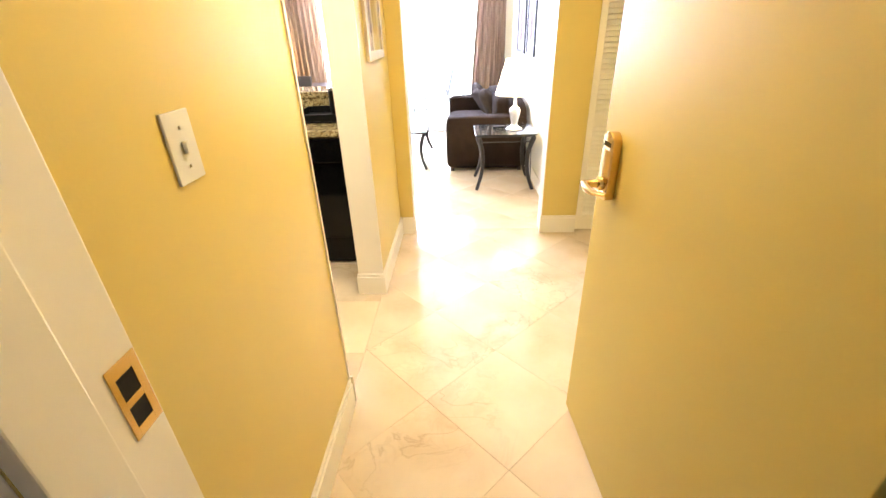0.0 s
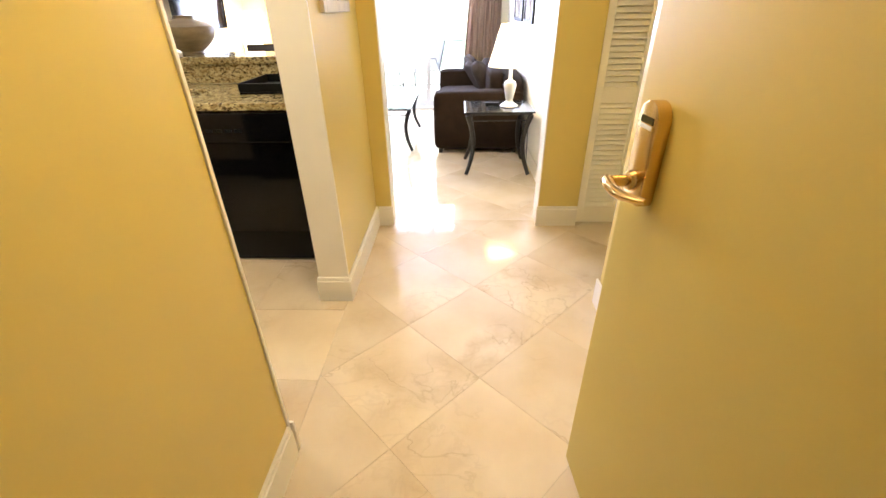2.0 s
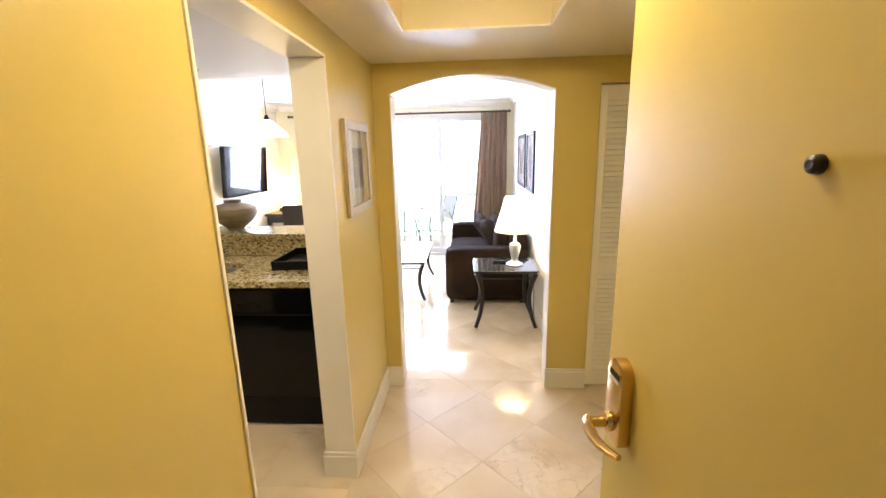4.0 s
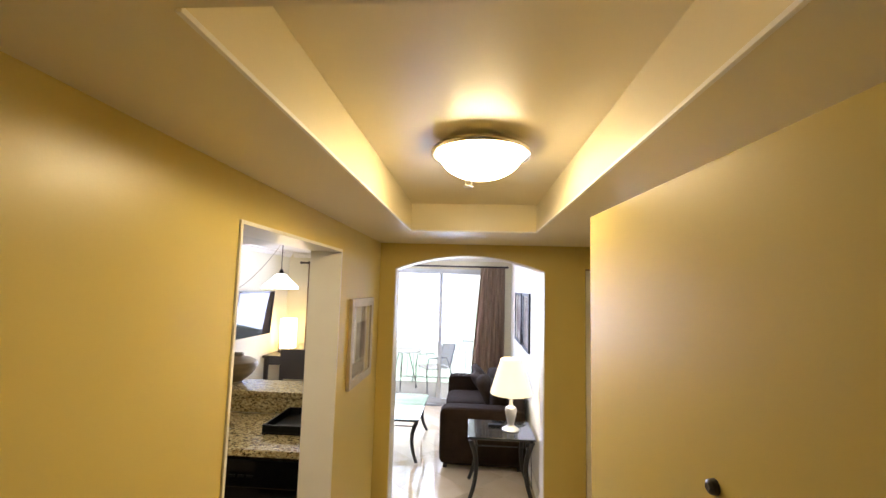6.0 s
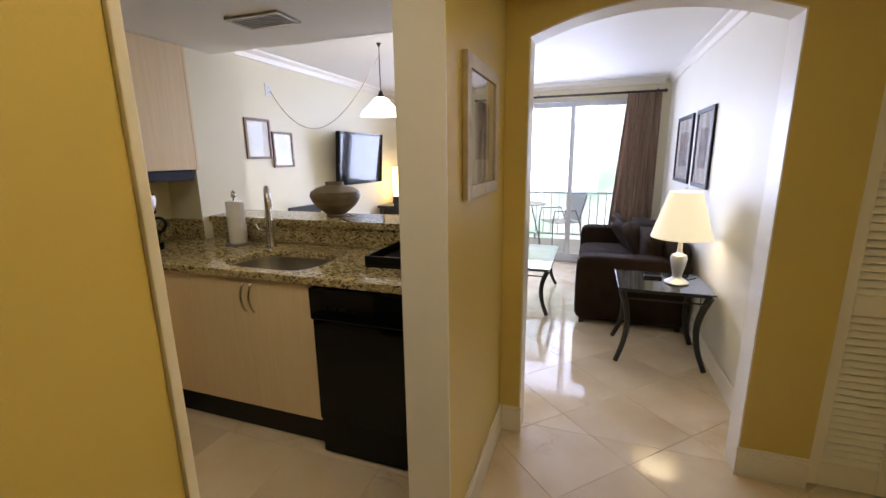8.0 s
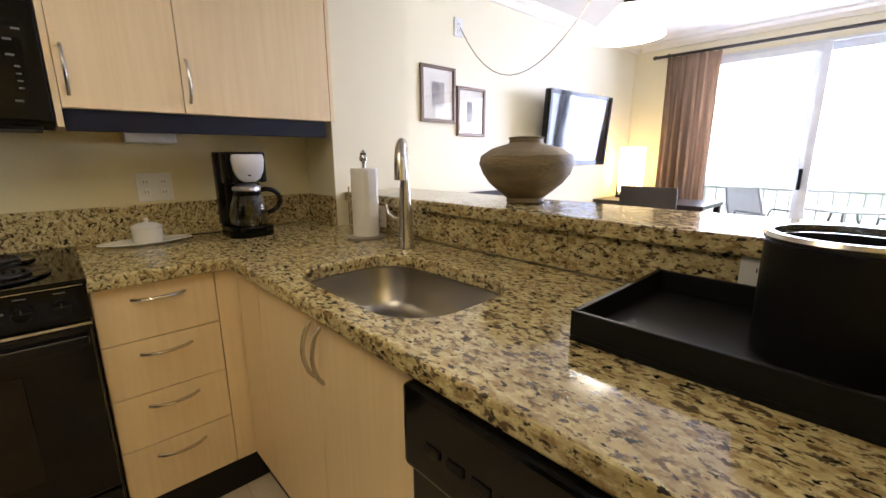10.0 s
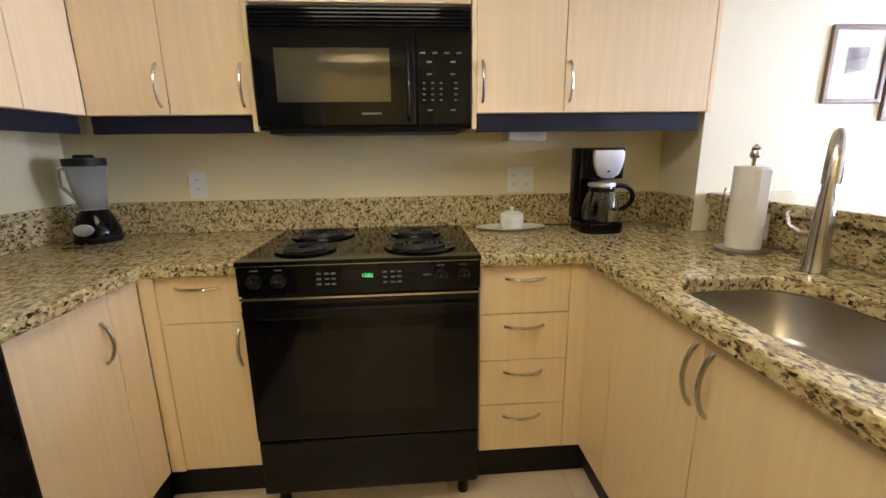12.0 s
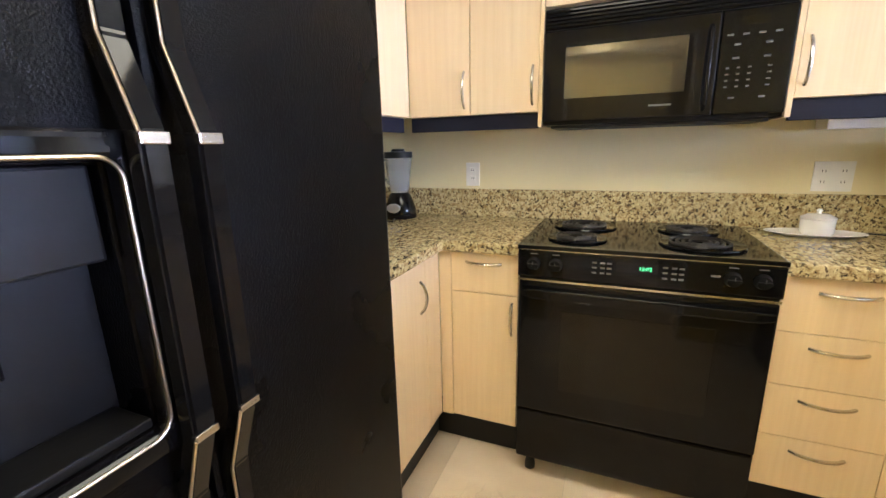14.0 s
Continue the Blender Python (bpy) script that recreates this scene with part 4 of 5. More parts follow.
cabinet("wall_cabinet", "short light maple cabinet above the microwave", "x", UX, 1.667, 2.422, 1.735, UT, UD,
        [("door", 1.667, 2.044, 1.735, UT, None), ("door", 2.044, 2.422, 1.735, UT, None)], "wall cabinets")
cabinet("wall_cabinet", "light maple wall cabinet next to the refrigerator", "y", 1.102, -1.998, -1.21, UB, UT, 0.325,
        [("panel", -1.998, -1.76, UB, UT, None), ("door", -1.76, -1.21, UB, UT, ((-1.25, 1.42), (-1.25, 1.57)))], "wall cabinets")
for ya, yb in ((1.652, 1.666), (2.423, 2.439)):
    solo("cabinet_side_panel", slab(KX + 0.003, UX + 0.004, ya, yb, 1.322, UT, 0.001), MAPLE, "light maple side panel beside the microwave", "cabinet")
solo("light_rail", slab(UX - 0.04, UX - 0.022, 2.441, 3.30, 1.312, UB - 0.001, 0.002), RAIL, "dark light rail under the wall cabinet", "trim")
solo("light_rail", slab(UX - 0.04, UX - 0.022, 1.10, 1.650, 1.318, UB - 0.001, 0.002), RAIL, "dark light rail under the corner cabinet", "trim")
solo("light_rail", slab(-1.99, -1.212, 1.06, 1.078, 1.318, UB - 0.001, 0.002), RAIL, "dark light rail next to the refrigerator", "trim")
solo("under_cabinet_light", slab(KX + 0.02, KX + 0.12, 2.60, 2.76, 1.285, UB - 0.001, 0.004), PLASTIC, "white light box under the wall cabinet", "light")


def stove():
    y0, y1, xf, xb = 1.653, 2.406, -1.70, KX + 0.022
    t = thing("electric_stove", (-2.0, 2.03, 0.0), "black slide-in electric stove with coil burners", "stove")
    part("body", slab(xb, xf - 0.012, y0, y1, 0.075, 0.905, 0.003), BLACK_MATT, t)
    part("cooktop", prism([(y0 - 0.006, 0.906), (y1 + 0.006, 0.906), (y1 + 0.006, 0.922), (y0 - 0.006, 0.922)], "x", xb, xf + 0.004, 0.004), BLACK, t, "glossy black cooktop")
    panel = part("control_panel", slab(xf - 0.012, xf + 0.004, y0 - 0.003, y1 + 0.003, 0.812, 0.905, 0.004), BLACK, t)
    part("trim_strip", slab(xf + 0.004, xf + 0.008, y0, y1, 0.798, 0.806, 0.001), CHROME, t, "thin chrome strip")
    part("trim_strip", slab(xf + 0.003, xf + 0.0055, y0 + 0.004, y1 - 0.004, 0.9075, 0.9095, 0.0005), CHROME, t, "thin chrome strip")
    door = part("oven_door", slab(xf - 0.012, xf + 0.012, y0 + 0.004, y1 - 0.004, 0.300, 0.797, 0.006), BLACK, t)
    part("door_glass", slab(xf + 0.0122, xf + 0.0135, y0 + 0.15, y1 - 0.15, 0.40, 0.70, 0.001), OVEN_GLASS, door, "smoked oven window")
    part("door_handle", prism([(y0 + 0.012, 0.752), (y0 + 0.055, 0.742), (y1 - 0.055, 0.742), (y1 - 0.012, 0.752), (y1 - 0.012, 0.775), (y0 + 0.012, 0.775)], "x", xf + 0.0125, xf + 0.035, 0.005), BLACK, door, "black bar handle")
    part("drawer", slab(xf - 0.012, xf + 0.008, y0 + 0.004, y1 - 0.004, 0.085, 0.292, 0.008), BLACK, t, "black storage drawer")
    for yy in (y0 + 0.05, y1 - 0.05):
        for xx in (xf - 0.05, xb + 0.06):
            part("foot", lathe([(0, 0), (0.02, 0), (0.02, 0.02), (0.01, 0.076), (0, 0.076)], xx, yy, 0.0005, 14), BLACK_MATT, t)
    for yy in (y0 + 0.052, y0 + 0.125, y1 - 0.125, y1 - 0.052):
        k = part("knob", join(lathe([(0, 0.020), (0.018, 0.020), (0.021, 0.004), (0.023, 0.0), (0, 0)], 0, 0, 0, 22), slab(-0.004, 0.004, -0.018, 0.018, 0.02, 0.028, 0.001)), BLACK_MATT, panel, smooth=True)
        k.data.transform(Matrix.Translation(Vector((xf + 0.0042, yy, 0.86)) - base_of(panel)) @ Matrix.Rotation(radians(90), 4, "Y") @ Matrix.Translation(base_of(panel)))
        part("mark", slab(xf + 0.0042, xf + 0.0046, yy - 0.012, yy + 0.012, 0.893, 0.896, 0), PRINT, panel)
        part("pointer", slab(xf + 0.033, xf + 0.0335, yy - 0.001, yy + 0.001, 0.862, 0.874, 0), PRINT, panel)
    part("clock_window", slab(xf + 0.0042, xf + 0.0052, 1.965, 2.085, 0.855, 0.888, 0.0003), OVEN_GLASS, panel)
    cu = bpy.data.curves.new("clock_digits", "FONT")
    cu.body, cu.size, cu.align_x = "12:02", 0.017, "CENTER"
    cu.materials.append(GREEN_LED)
    dg = new("clock_digits", cu)
    dg.parent = panel
    dg.matrix_basis = Matrix.Translation(Vector((xf + 0.0056, 2.05, 0.864)) - base_of(panel)) @ pose(0, 0, 0, 90, 0, 90)
    for yy in (1.90, 1.925, 1.945, 2.105, 2.13, 2.15):
        for zz in (0.845, 0.862, 0.879):
            part("button_mark", slab(xf + 0.0042, xf + 0.0047, yy - 0.007, yy + 0.007, zz - 0.003, zz + 0.003, 0), PRINT, panel)
    part("brand_mark", slab(xf + 0.0042, xf + 0.0047, 2.225, 2.25, 0.862, 0.868, 0), PRINT, panel)
    for xx, yy, r in ((-1.85, 1.83, 0.078), (-2.10, 1.84, 0.098), (-1.86, 2.22, 0.102), (-2.10, 2.21, 0.078)):
        bn = part("burner", join(lathe([(r * 0.3, 0.003), (r + 0.012, 0.003), (r + 0.022, 0.007), (r + 0.024, 0.003), (r + 0.022, 0.0), (r * 0.3, 0.0), (r * 0.3, 0.003)], xx, yy, 0.9225, 36)), BLACK, t, "drip pan ring", True)
        n = 90
        part("coil", tube([(xx + (0.022 + (r - 0.028) * i / n) * math.cos(8 * math.pi * i / n), yy + (0.022 + (r - 0.028) * i / n) * math.sin(8 * math.pi * i / n), 0.9315) for i in range(n + 1)], 0.0048, 7), HOTPLATE, bn, "dark spiral heating coil", True)


stove()


def microwave():
    y0, y1, xf, z0, z1 = 1.668, 2.421, -1.985, 1.325, 1.726
    t = thing("microwave_oven", (-2.14, 2.04, z0), "black over-the-range microwave oven", "microwave")
    part("body", slab(KX + 0.004, xf - 0.02, y0, y1, z0, z1, 0.003), BLACK_MATT, t)
    door = part("door", slab(xf - 0.019, xf + 0.004, y0 + 0.002, 2.222, z0 + 0.012, 1.652, 0.006), BLACK, t)
    part("window", slab(xf + 0.0042, xf + 0.0052, y0 + 0.078, 2.135, z0 + 0.092, 1.592, 0.0005), MW_WINDOW, door, "grey mesh window")
    part("handle", tube([(xf + 0.004, 2.195, 1.612), (xf + 0.026, 2.195, 1.60), (xf + 0.03, 2.195, 1.50), (xf + 0.026, 2.195, 1.37), (xf + 0.004, 2.195, 1.355)], [0.006, 0.007, 0.007, 0.007, 0.006], 10), BLACK, door, "black bowed door handle", True)
    panel = part("control_panel", slab(xf - 0.019, xf + 0.003, 2.225, y1 - 0.002, z0 + 0.012, 1.652, 0.005), BLACK, t)
    part("display", slab(xf + 0.0032, xf + 0.0042, 2.275, 2.35, 1.602, 1.628, 0.0003), OVEN_GLASS, panel)
    for i in range(4):
        part("button_mark", slab(xf + 0.0032, xf + 0.0038, 2.240 + i * 0.042, 2.258 + i * 0.042, 1.574, 1.580, 0), PRINT, panel)
    for yy in (2.262, 2.345):
        for zz in (1.545, 1.505, 1.385):
            part("button_mark", slab(xf + 0.0032, xf + 0.0038, yy, yy + 0.018, zz, zz + 0.006, 0), PRINT, panel)
    for i in range(3):
        for j in range(4):
            part("button_mark", slab(xf + 0.0032, xf + 0.0038, 2.247 + i * 0.03, 2.256 + i * 0.03, 1.42 + j * 0.019, 1.4245 + j * 0.019, 0), PRINT, panel)
    for j in range(4):
        part("button_mark", slab(xf + 0.0032, xf + 0.0038, 2.358, 2.370, 1.42 + j * 0.019, 1.4245 + j * 0.019, 0), PRINT, panel)
    grille = part("vent_grille", slab(xf - 0.02, xf - 0.006, y0 + 0.002, y1 - 0.002, 1.655, z1 - 0.001, 0.003), BLACK_MATT, t)
    for k in range(5):
        part("vent_slat", slab(xf - 0.0055, xf + 0.004, y0 + 0.004, y1 - 0.004, 1.660 + k * 0.0125, 1.667 + k * 0.0125, 0.0015), BLACK, grille)
    part("brand_mark", slab(xf + 0.0042, xf + 0.0047, 2.03, 2.10, 1.375, 1.381, 0), PRINT, door)
    part("underside", slab(KX + 0.04, xf - 0.03, y0 + 0.03, y1 - 0.03, z0 - 0.012, z0 - 0.0005, 0.003), BLACK_MATT, t)


microwave()


def dishwasher():
    x0, x1, yf = -0.785, -0.192, 2.768
    t = thing("dishwasher", (-0.49, 3.05, 0.0), "black built-in dishwasher under the granite worktop", "dishwasher")
    part("body", slab(x0 + 0.004, x1 - 0.004, yf + 0.03, 3.36, 0.02, BTOP - 0.002, 0.002), BLACK_MATT, t)
    part("door", slab(x0 + 0.003, x1 - 0.003, yf, yf + 0.029, 0.20, 0.715, 0.004), BLACK, t)
    p = part("control_panel", slab(x0 + 0.003, x1 - 0.003, yf - 0.018, yf + 0.029, 0.719, BTOP - 0.004, 0.008), BLACK, t)
    for k in range(4):
        part("button", slab(x0 + 0.06 + k * 0.05, x0 + 0.095 + k * 0.05, yf - 0.0215, yf - 0.0185, 0.775, 0.79, 0.001), BLACK_MATT, p)
    part("kickplate", slab(x0 + 0.003, x1 - 0.003, yf + 0.012, yf + 0.03, 0.012, 0.195, 0.003), BLACK_MATT, t)


dishwasher()


def refrigerator():
    xr, xl, xs, yf, zt = -1.197, -0.292, -0.645, 1.432, 1.74
    t = thing("refrigerator", (-0.745, 1.1, 0.0), "black side-by-side refrigerator with ice dispenser", "refrigerator")
    part("body", slab(xr + 0.004, xl - 0.004, KY + 0.03, yf - 0.072, 0.03, zt, 0.004), BLACK_MATT, t)
    part("toe_grille", slab(xr + 0.01, xl - 0.01, yf - 0.10, yf - 0.05, 0.004, 0.10, 0.004), BLACK_MATT, t)
    d1 = part("door", slab(xr, xs - 0.004, yf - 0.07, yf, 0.11, zt - 0.01, 0.010), FRIDGE, t, "wide black textured fresh-food door")
    # freezer door in pieces round the dispenser recess
    a, c, zb, zu = -0.585, -0.345, 0.925, 1.245
    d2 = part("door", pierced(xs + 0.004, xl, 0.11, zt - 0.01, (a, c, zb, zu), yf - 0.07, yf, 0.007), FRIDGE, t, "black freezer door with ice dispenser")
    part("dispenser_recess", slab(a + 0.0005, c - 0.0005, yf - 0.0695, yf - 0.063, zb + 0.0005, zu - 0.0005, 0), BLACK_MATT, d2, "dark back of the dispenser recess")
    part("dispenser_frame", pierced(a - 0.034, c + 0.034, zb - 0.034, zu + 0.034, (a - 0.001, c + 0.001, zb - 0.001, zu + 0.001), yf + 0.0005, yf + 0.030, 0.009), BLACK, d2, "raised glossy dispenser frame")
    part("dispenser_panel", slab(a + 0.004, c - 0.004, yf - 0.062, yf - 0.012, 1.135, zu - 0.002, 0.004), BLACK_MATT, d2, "control panel of the dispenser")
    part("lever", slab(-0.485, -0.445, yf - 0.06, yf - 0.045, 1.03, 1.132, 0.004), BLACK, d2)
    part("drip_tray", slab(a + 0.006, c - 0.006, yf - 0.062, yf + 0.01, zb + 0.001, zb + 0.014, 0.003), BLACK_MATT, d2)
    part("trim_line", tube([(c, yf + 0.031, zu + 0.006)] + [(a + 0.022 - 0.026 * math.sin(radians(v)), yf + 0.031, zu - 0.020 + 0.026 * math.cos(radians(v))) for v in range(0, 91, 15)] + [(a + 0.022 - 0.026 * math.cos(radians(v)), yf + 0.031, zb + 0.020 - 0.026 * math.sin(radians(v))) for v in range(0, 91, 15)] + [(c, yf + 0.031, zb - 0.006)], 0.0026, 8), TRIM_LINE, d2, "thin metallic trim line")
    for x, d in ((xs - 0.034, d1), (xs + 0.034, d2)):
        prof = [(zt - 0.02, 0.022), (1.375, 0.022), (1.275, 0.058), (0.905, 0.058), (0.80, 0.022), (0.12, 0.022)]
        b = bmesh.new()
        rows = []
        for z, o in prof:
            rows.append([b.verts.new((x + sx * 0.019, yf + (o if top else -0.002 + (o - 0.022)), z)) for sx, top in ((-1, False), (-0.8, True), (0.8, True), (1, False))])
        for r0, r1 in zip(rows, rows[1:]):
            for k in range(4):
                b.faces.new((r0[k], r0[(k + 1) % 4], r1[(k + 1) % 4], r1[k]))
        b.faces.new(rows[0])
        b.faces.new(rows[-1][::-1])
        bmesh.ops.recalc_face_normals(b, faces=b.faces)
        bmesh.ops.bevel(b, geom=b.edges[:], offset=0.004, segments=2, affect="EDGES")
        h = part("handle", b, BLACK, d, "full-height black handle with a bowed grip", False)
        part("trim_strip", join(tube([(x + 0.016, yf + o + 0.0005, z) for z, o in prof[:3]], 0.0024, 6), tube([(x + 0.016, yf + o + 0.0005, z) for z, o in prof[3:]], 0.0024, 6)), TRIM_LINE, h, "champagne metal edge strip")
        for z0, z1 in ((1.262, 1.276), (0.902, 0.912)):
            part("end_cap", slab(x - 0.017, x + 0.017, yf + 0.05, yf + 0.0605, z0, z1, 0.002), CHROME, h)


refrigerator()

wall_plate("wall_outlet", "white double outlet plate above the backsplash", ("x", KX), 2.625, 2.745, 1.062, 1.172, 2, True, 1, "outlets")
wall_plate("wall_outlet", "white single outlet plate above the backsplash", ("x", KX), 1.255, 1.325, 1.065, 1.178, 1, True, 1, "outlets")
wall_plate("wall_outlet", "white outlet plate on the granite bar face", ("y", 3.40), -0.475, -0.405, 0.935, 1.025, 1, True, -1, "outlets")
wall_plate("wall_outlet", "white outlet plate beside the paper towels", ("y", 3.40), -1.80, -1.73, 0.935, 1.025, 1, True, -1, "outlets")


def coffee_maker(x, y):
    t = thing("coffee_maker", (x, y, CT), "black and silver drip coffee maker on the granite worktop", "coffee maker")
    part("base", prism(rounded(x - 0.10, x + 0.095, y - 0.085, y + 0.085, 0.05), "z", CT + 0.0005, CT + 0.045, 0.006), BLACK, t, smooth=True)
    part("tower", prism(rounded(x - 0.115, x - 0.03, y - 0.083, y + 0.083, 0.03), "z", CT + 0.046, CT + 0.335, 0.004), BLACK, t, smooth=True)
    hd = part("head", prism(rounded(x - 0.029, x + 0.07, y - 0.083, y + 0.083, 0.045), "z", CT + 0.215, CT + 0.335, 0.006), BLACK, t, smooth=True)
    shield = [(y - 0.058, CT + 0.325), (y - 0.062, CT + 0.305), (y - 0.056, CT + 0.262), (y - 0.042, CT + 0.232), (y - 0.02, CT + 0.219), (y + 0.02, CT + 0.219), (y + 0.042, CT + 0.232), (y + 0.056, CT + 0.262), (y + 0.062, CT + 0.305), (y + 0.058, CT + 0.325)]
    part("front_cover", prism(shield, "x", x + 0.066, x + 0.082, 0.006), SILVER, hd, "silver shield-shaped front cover", True)
    part("button", lathe([(0, 0), (0.006, 0), (0.006, 0.006), (0, 0.006)], x + 0.080, y, CT + 0.242, 12), BLACK_MATT, hd)
    caf = part("carafe", lathe([(0, 0.0), (0.062, 0.0), (0.072, 0.012), (0.074, 0.04), (0.066, 0.085), (0.050, 0.125), (0.048, 0.14), (0.045, 0.14), (0.047, 0.125), (0.063, 0.085), (0.071, 0.04), (0.06, 0.004), (0, 0.004)],
                               x + 0.03, y, CT + 0.047, 36), CLEAR, t, "glass carafe", True)
    part("lid", lathe([(0, 0.02), (0.03, 0.018), (0.052, 0.006), (0.053, -0.006), (0.05, -0.008), (0, 0.0)], x + 0.03, y, CT + 0.193, 28), SILVER, caf, "silver carafe lid", True)
    part("band", lathe([(0.049, 0), (0.0525, 0), (0.0525, 0.014), (0.049, 0.014), (0.049, 0)], x + 0.03, y, CT + 0.165, 28), BLACK, caf)
    part("handle", tube([(x + 0.045 + 0.012 * math.sin(radians(v)), y + 0.062 + 0.062 * math.cos(radians(v)), CT + 0.138 + 0.050 * math.sin(radians(v))) for v in range(105, -106, -15)], 0.0095, 12), BLACK, caf, "black carafe handle", True)
    part("cord", tube([(x - 0.09, y - 0.08, CT + 0.01), (x - 0.11, y - 0.14, CT + 0.008), (x - 0.14, y - 0.20, CT + 0.006), (x - 0.12, y - 0.26, CT + 0.005)], 0.003, 6), BLACK_MATT, t)


coffee_maker(-2.085, 2.955)


def blender(x, y):
    t = thing("blender", (x, y, CT), "black countertop blender with a clear jar", "blender")
    base = part("base", lathe([(0, 0), (0.078, 0), (0.080, 0.01), (0.076, 0.05), (0.058, 0.10), (0.045, 0.125), (0, 0.125)], x, y, CT + 0.0005, 28), BLACK, t, smooth=True)
    part("dial_plate", prism([(y + 0.035 * math.cos(radians(a)), CT + 0.055 + 0.022 * math.sin(radians(a))) for a in range(0, 360, 20)], "x", x + 0.058, x + 0.079, 0.002), SILVER, base, "silver oval dial plate", True)
    jar = part("jar", lathe([(0, 0.0), (0.042, 0.0), (0.048, 0.02), (0.066, 0.165), (0.0635, 0.165), (0.045, 0.02), (0.04, 0.006), (0, 0.006)], x, y, CT + 0.128, 28), FROST, t, "clear ribbed jar", True)
    part("lid", lathe([(0, 0.03), (0.03, 0.03), (0.034, 0.018), (0.068, 0.016), (0.069, -0.012), (0, -0.012)], x, y, CT + 0.305, 28), BLACK_MATT, jar, "black jar lid", True)
    part("jar_handle", tube([(x + 0.0, y - 0.066, CT + 0.285), (x, y - 0.10, CT + 0.28), (x, y - 0.105, CT + 0.22), (x, y - 0.056, CT + 0.165)], 0.007, 8), FROST, jar, smooth=True)
    part("cord", tube([(x + 0.03, y - 0.07, CT + 0.008), (x + 0.10, y - 0.06, CT + 0.006), (x + 0.16, y - 0.02, CT + 0.005), (x + 0.14, y + 0.03, CT + 0.005), (x + 0.06, y + 0.0, CT + 0.006)], 0.003, 6), BLACK_MATT, t)


blender(-2.15, 0.955)
plate = solo("oval_plate", join(lathe([(0, 0.004), (0.085, 0.004), (0.125, 0.014), (0.128, 0.012), (0.09, 0.0), (0, 0.0)], 0, 0, 0, 40)), PORCELAIN, "white oval porcelain plate on the worktop", "plate", smooth=True)
plate.location, plate.scale = (-2.165, 2.615, CT + 0.0005), (0.55, 1.18, 1)
sug = thing("sugar_bowl", (-2.165, 2.62, CT + 0.0055), "small white porcelain sugar bowl with lid", "sugar bowl")
part("bowl", lathe([(0, 0), (0.043, 0), (0.049, 0.009), (0.050, 0.055), (0.046, 0.057), (0, 0.057)], -2.165, 2.62, CT + 0.0055, 28), PORCELAIN, sug, smooth=True)
part("lid", lathe([(0.051, 0.0), (0.051, 0.004), (0.030, 0.016), (0.008, 0.018), (0.006, 0.022), (0.010, 0.028), (0.006, 0.034), (0, 0.035)], -2.165, 2.62, CT + 0.063, 28), PORCELAIN, sug, "domed lid with knob", True)
tw = thing("paper_towel_holder", (-1.675, 3.265, CT), "paper towel roll on a steel holder", "paper towel holder")
part("base_plate", lathe([(0, 0), (0.075, 0), (0.075, 0.008), (0.06, 0.012), (0, 0.012)], -1.675, 3.265, CT + 0.0005, 28), STEEL, tw, smooth=True)
part("rod", join(tube([(-1.675, 3.265, CT + 0.012), (-1.675, 3.265, CT + 0.30)], 0.007, 10), lathe([(0, 0), (0.013, 0.006), (0.016, 0.018), (0.011, 0.03), (0.013, 0.036), (0, 0.05)], -1.675, 3.265, CT + 0.29, 16)), CHROME, tw, smooth=True)
roll = lathe([(0.018, 0.0), (0.050, 0.0), (0.051, 0.004), (0.051, 0.254), (0.050, 0.258), (0.018, 0.258), (0.018, 0)], -1.675, 3.265, CT + 0.013, 36)
part("roll", roll, PAPER, tw, "white paper towel roll", True)
part("loose_sheet", prism([(-1.632, 3.235), (-1.617, 3.245), (-1.612, 3.275), (-1.6135, 3.275), (-1.619, 3.246), (-1.634, 3.236)], "z", CT + 0.09, CT + 0.262), PAPER, tw)
part("side_arm", tube([(-1.735, 3.23, CT + 0.01), (-1.74, 3.23, CT + 0.15), (-1.735, 3.23, CT + 0.20)], 0.003, 8), CHROME, tw)


def serving_tray():
    t = thing("serving_tray", (-0.42, 3.2, CT), "black lacquered serving tray on the granite worktop", "tray")
    x0, x1, y0, y1, h = -0.628, -0.205, 3.0, 3.385, 0.055
    part("floor", slab(x0, x1, y0, y1, CT + 0.0005, CT + 0.010, 0.002), BLACK_MATT, t)
    for nm, q in (("side", (x0, x1, y0, y0 + 0.010)), ("side", (x0, x1, y1 - 0.010, y1)), ("side", (x0, x0 + 0.010, y0 + 0.0105, y1 - 0.0105)), ("side", (x1 - 0.010, x1, y0 + 0.0105, y1 - 0.0105))):
        part(nm, slab(*q, CT + 0.0105, CT + h, 0.002), BLACK_MATT, t)


serving_tray()
ice = thing("ice_bucket", (-0.31, 3.20, CT + 0.0105), "black ice bucket with a silver rim on the tray", "ice bucket")
part("bucket", lathe([(0, 0), (0.098, 0), (0.10, 0.01), (0.10, 0.175), (0.092, 0.178), (0.09, 0.02), (0, 0.015)], -0.31, 3.20, CT + 0.0105, 40), BLACK_MATT, ice, smooth=True)
part("rim", lathe([(0.09, 0.0), (0.101, 0.0), (0.104, 0.006), (0.101, 0.012), (0.09, 0.012), (0.09, 0)], -0.31, 3.20, CT + 0.19, 40), CHROME, ice, "silver rim", True)

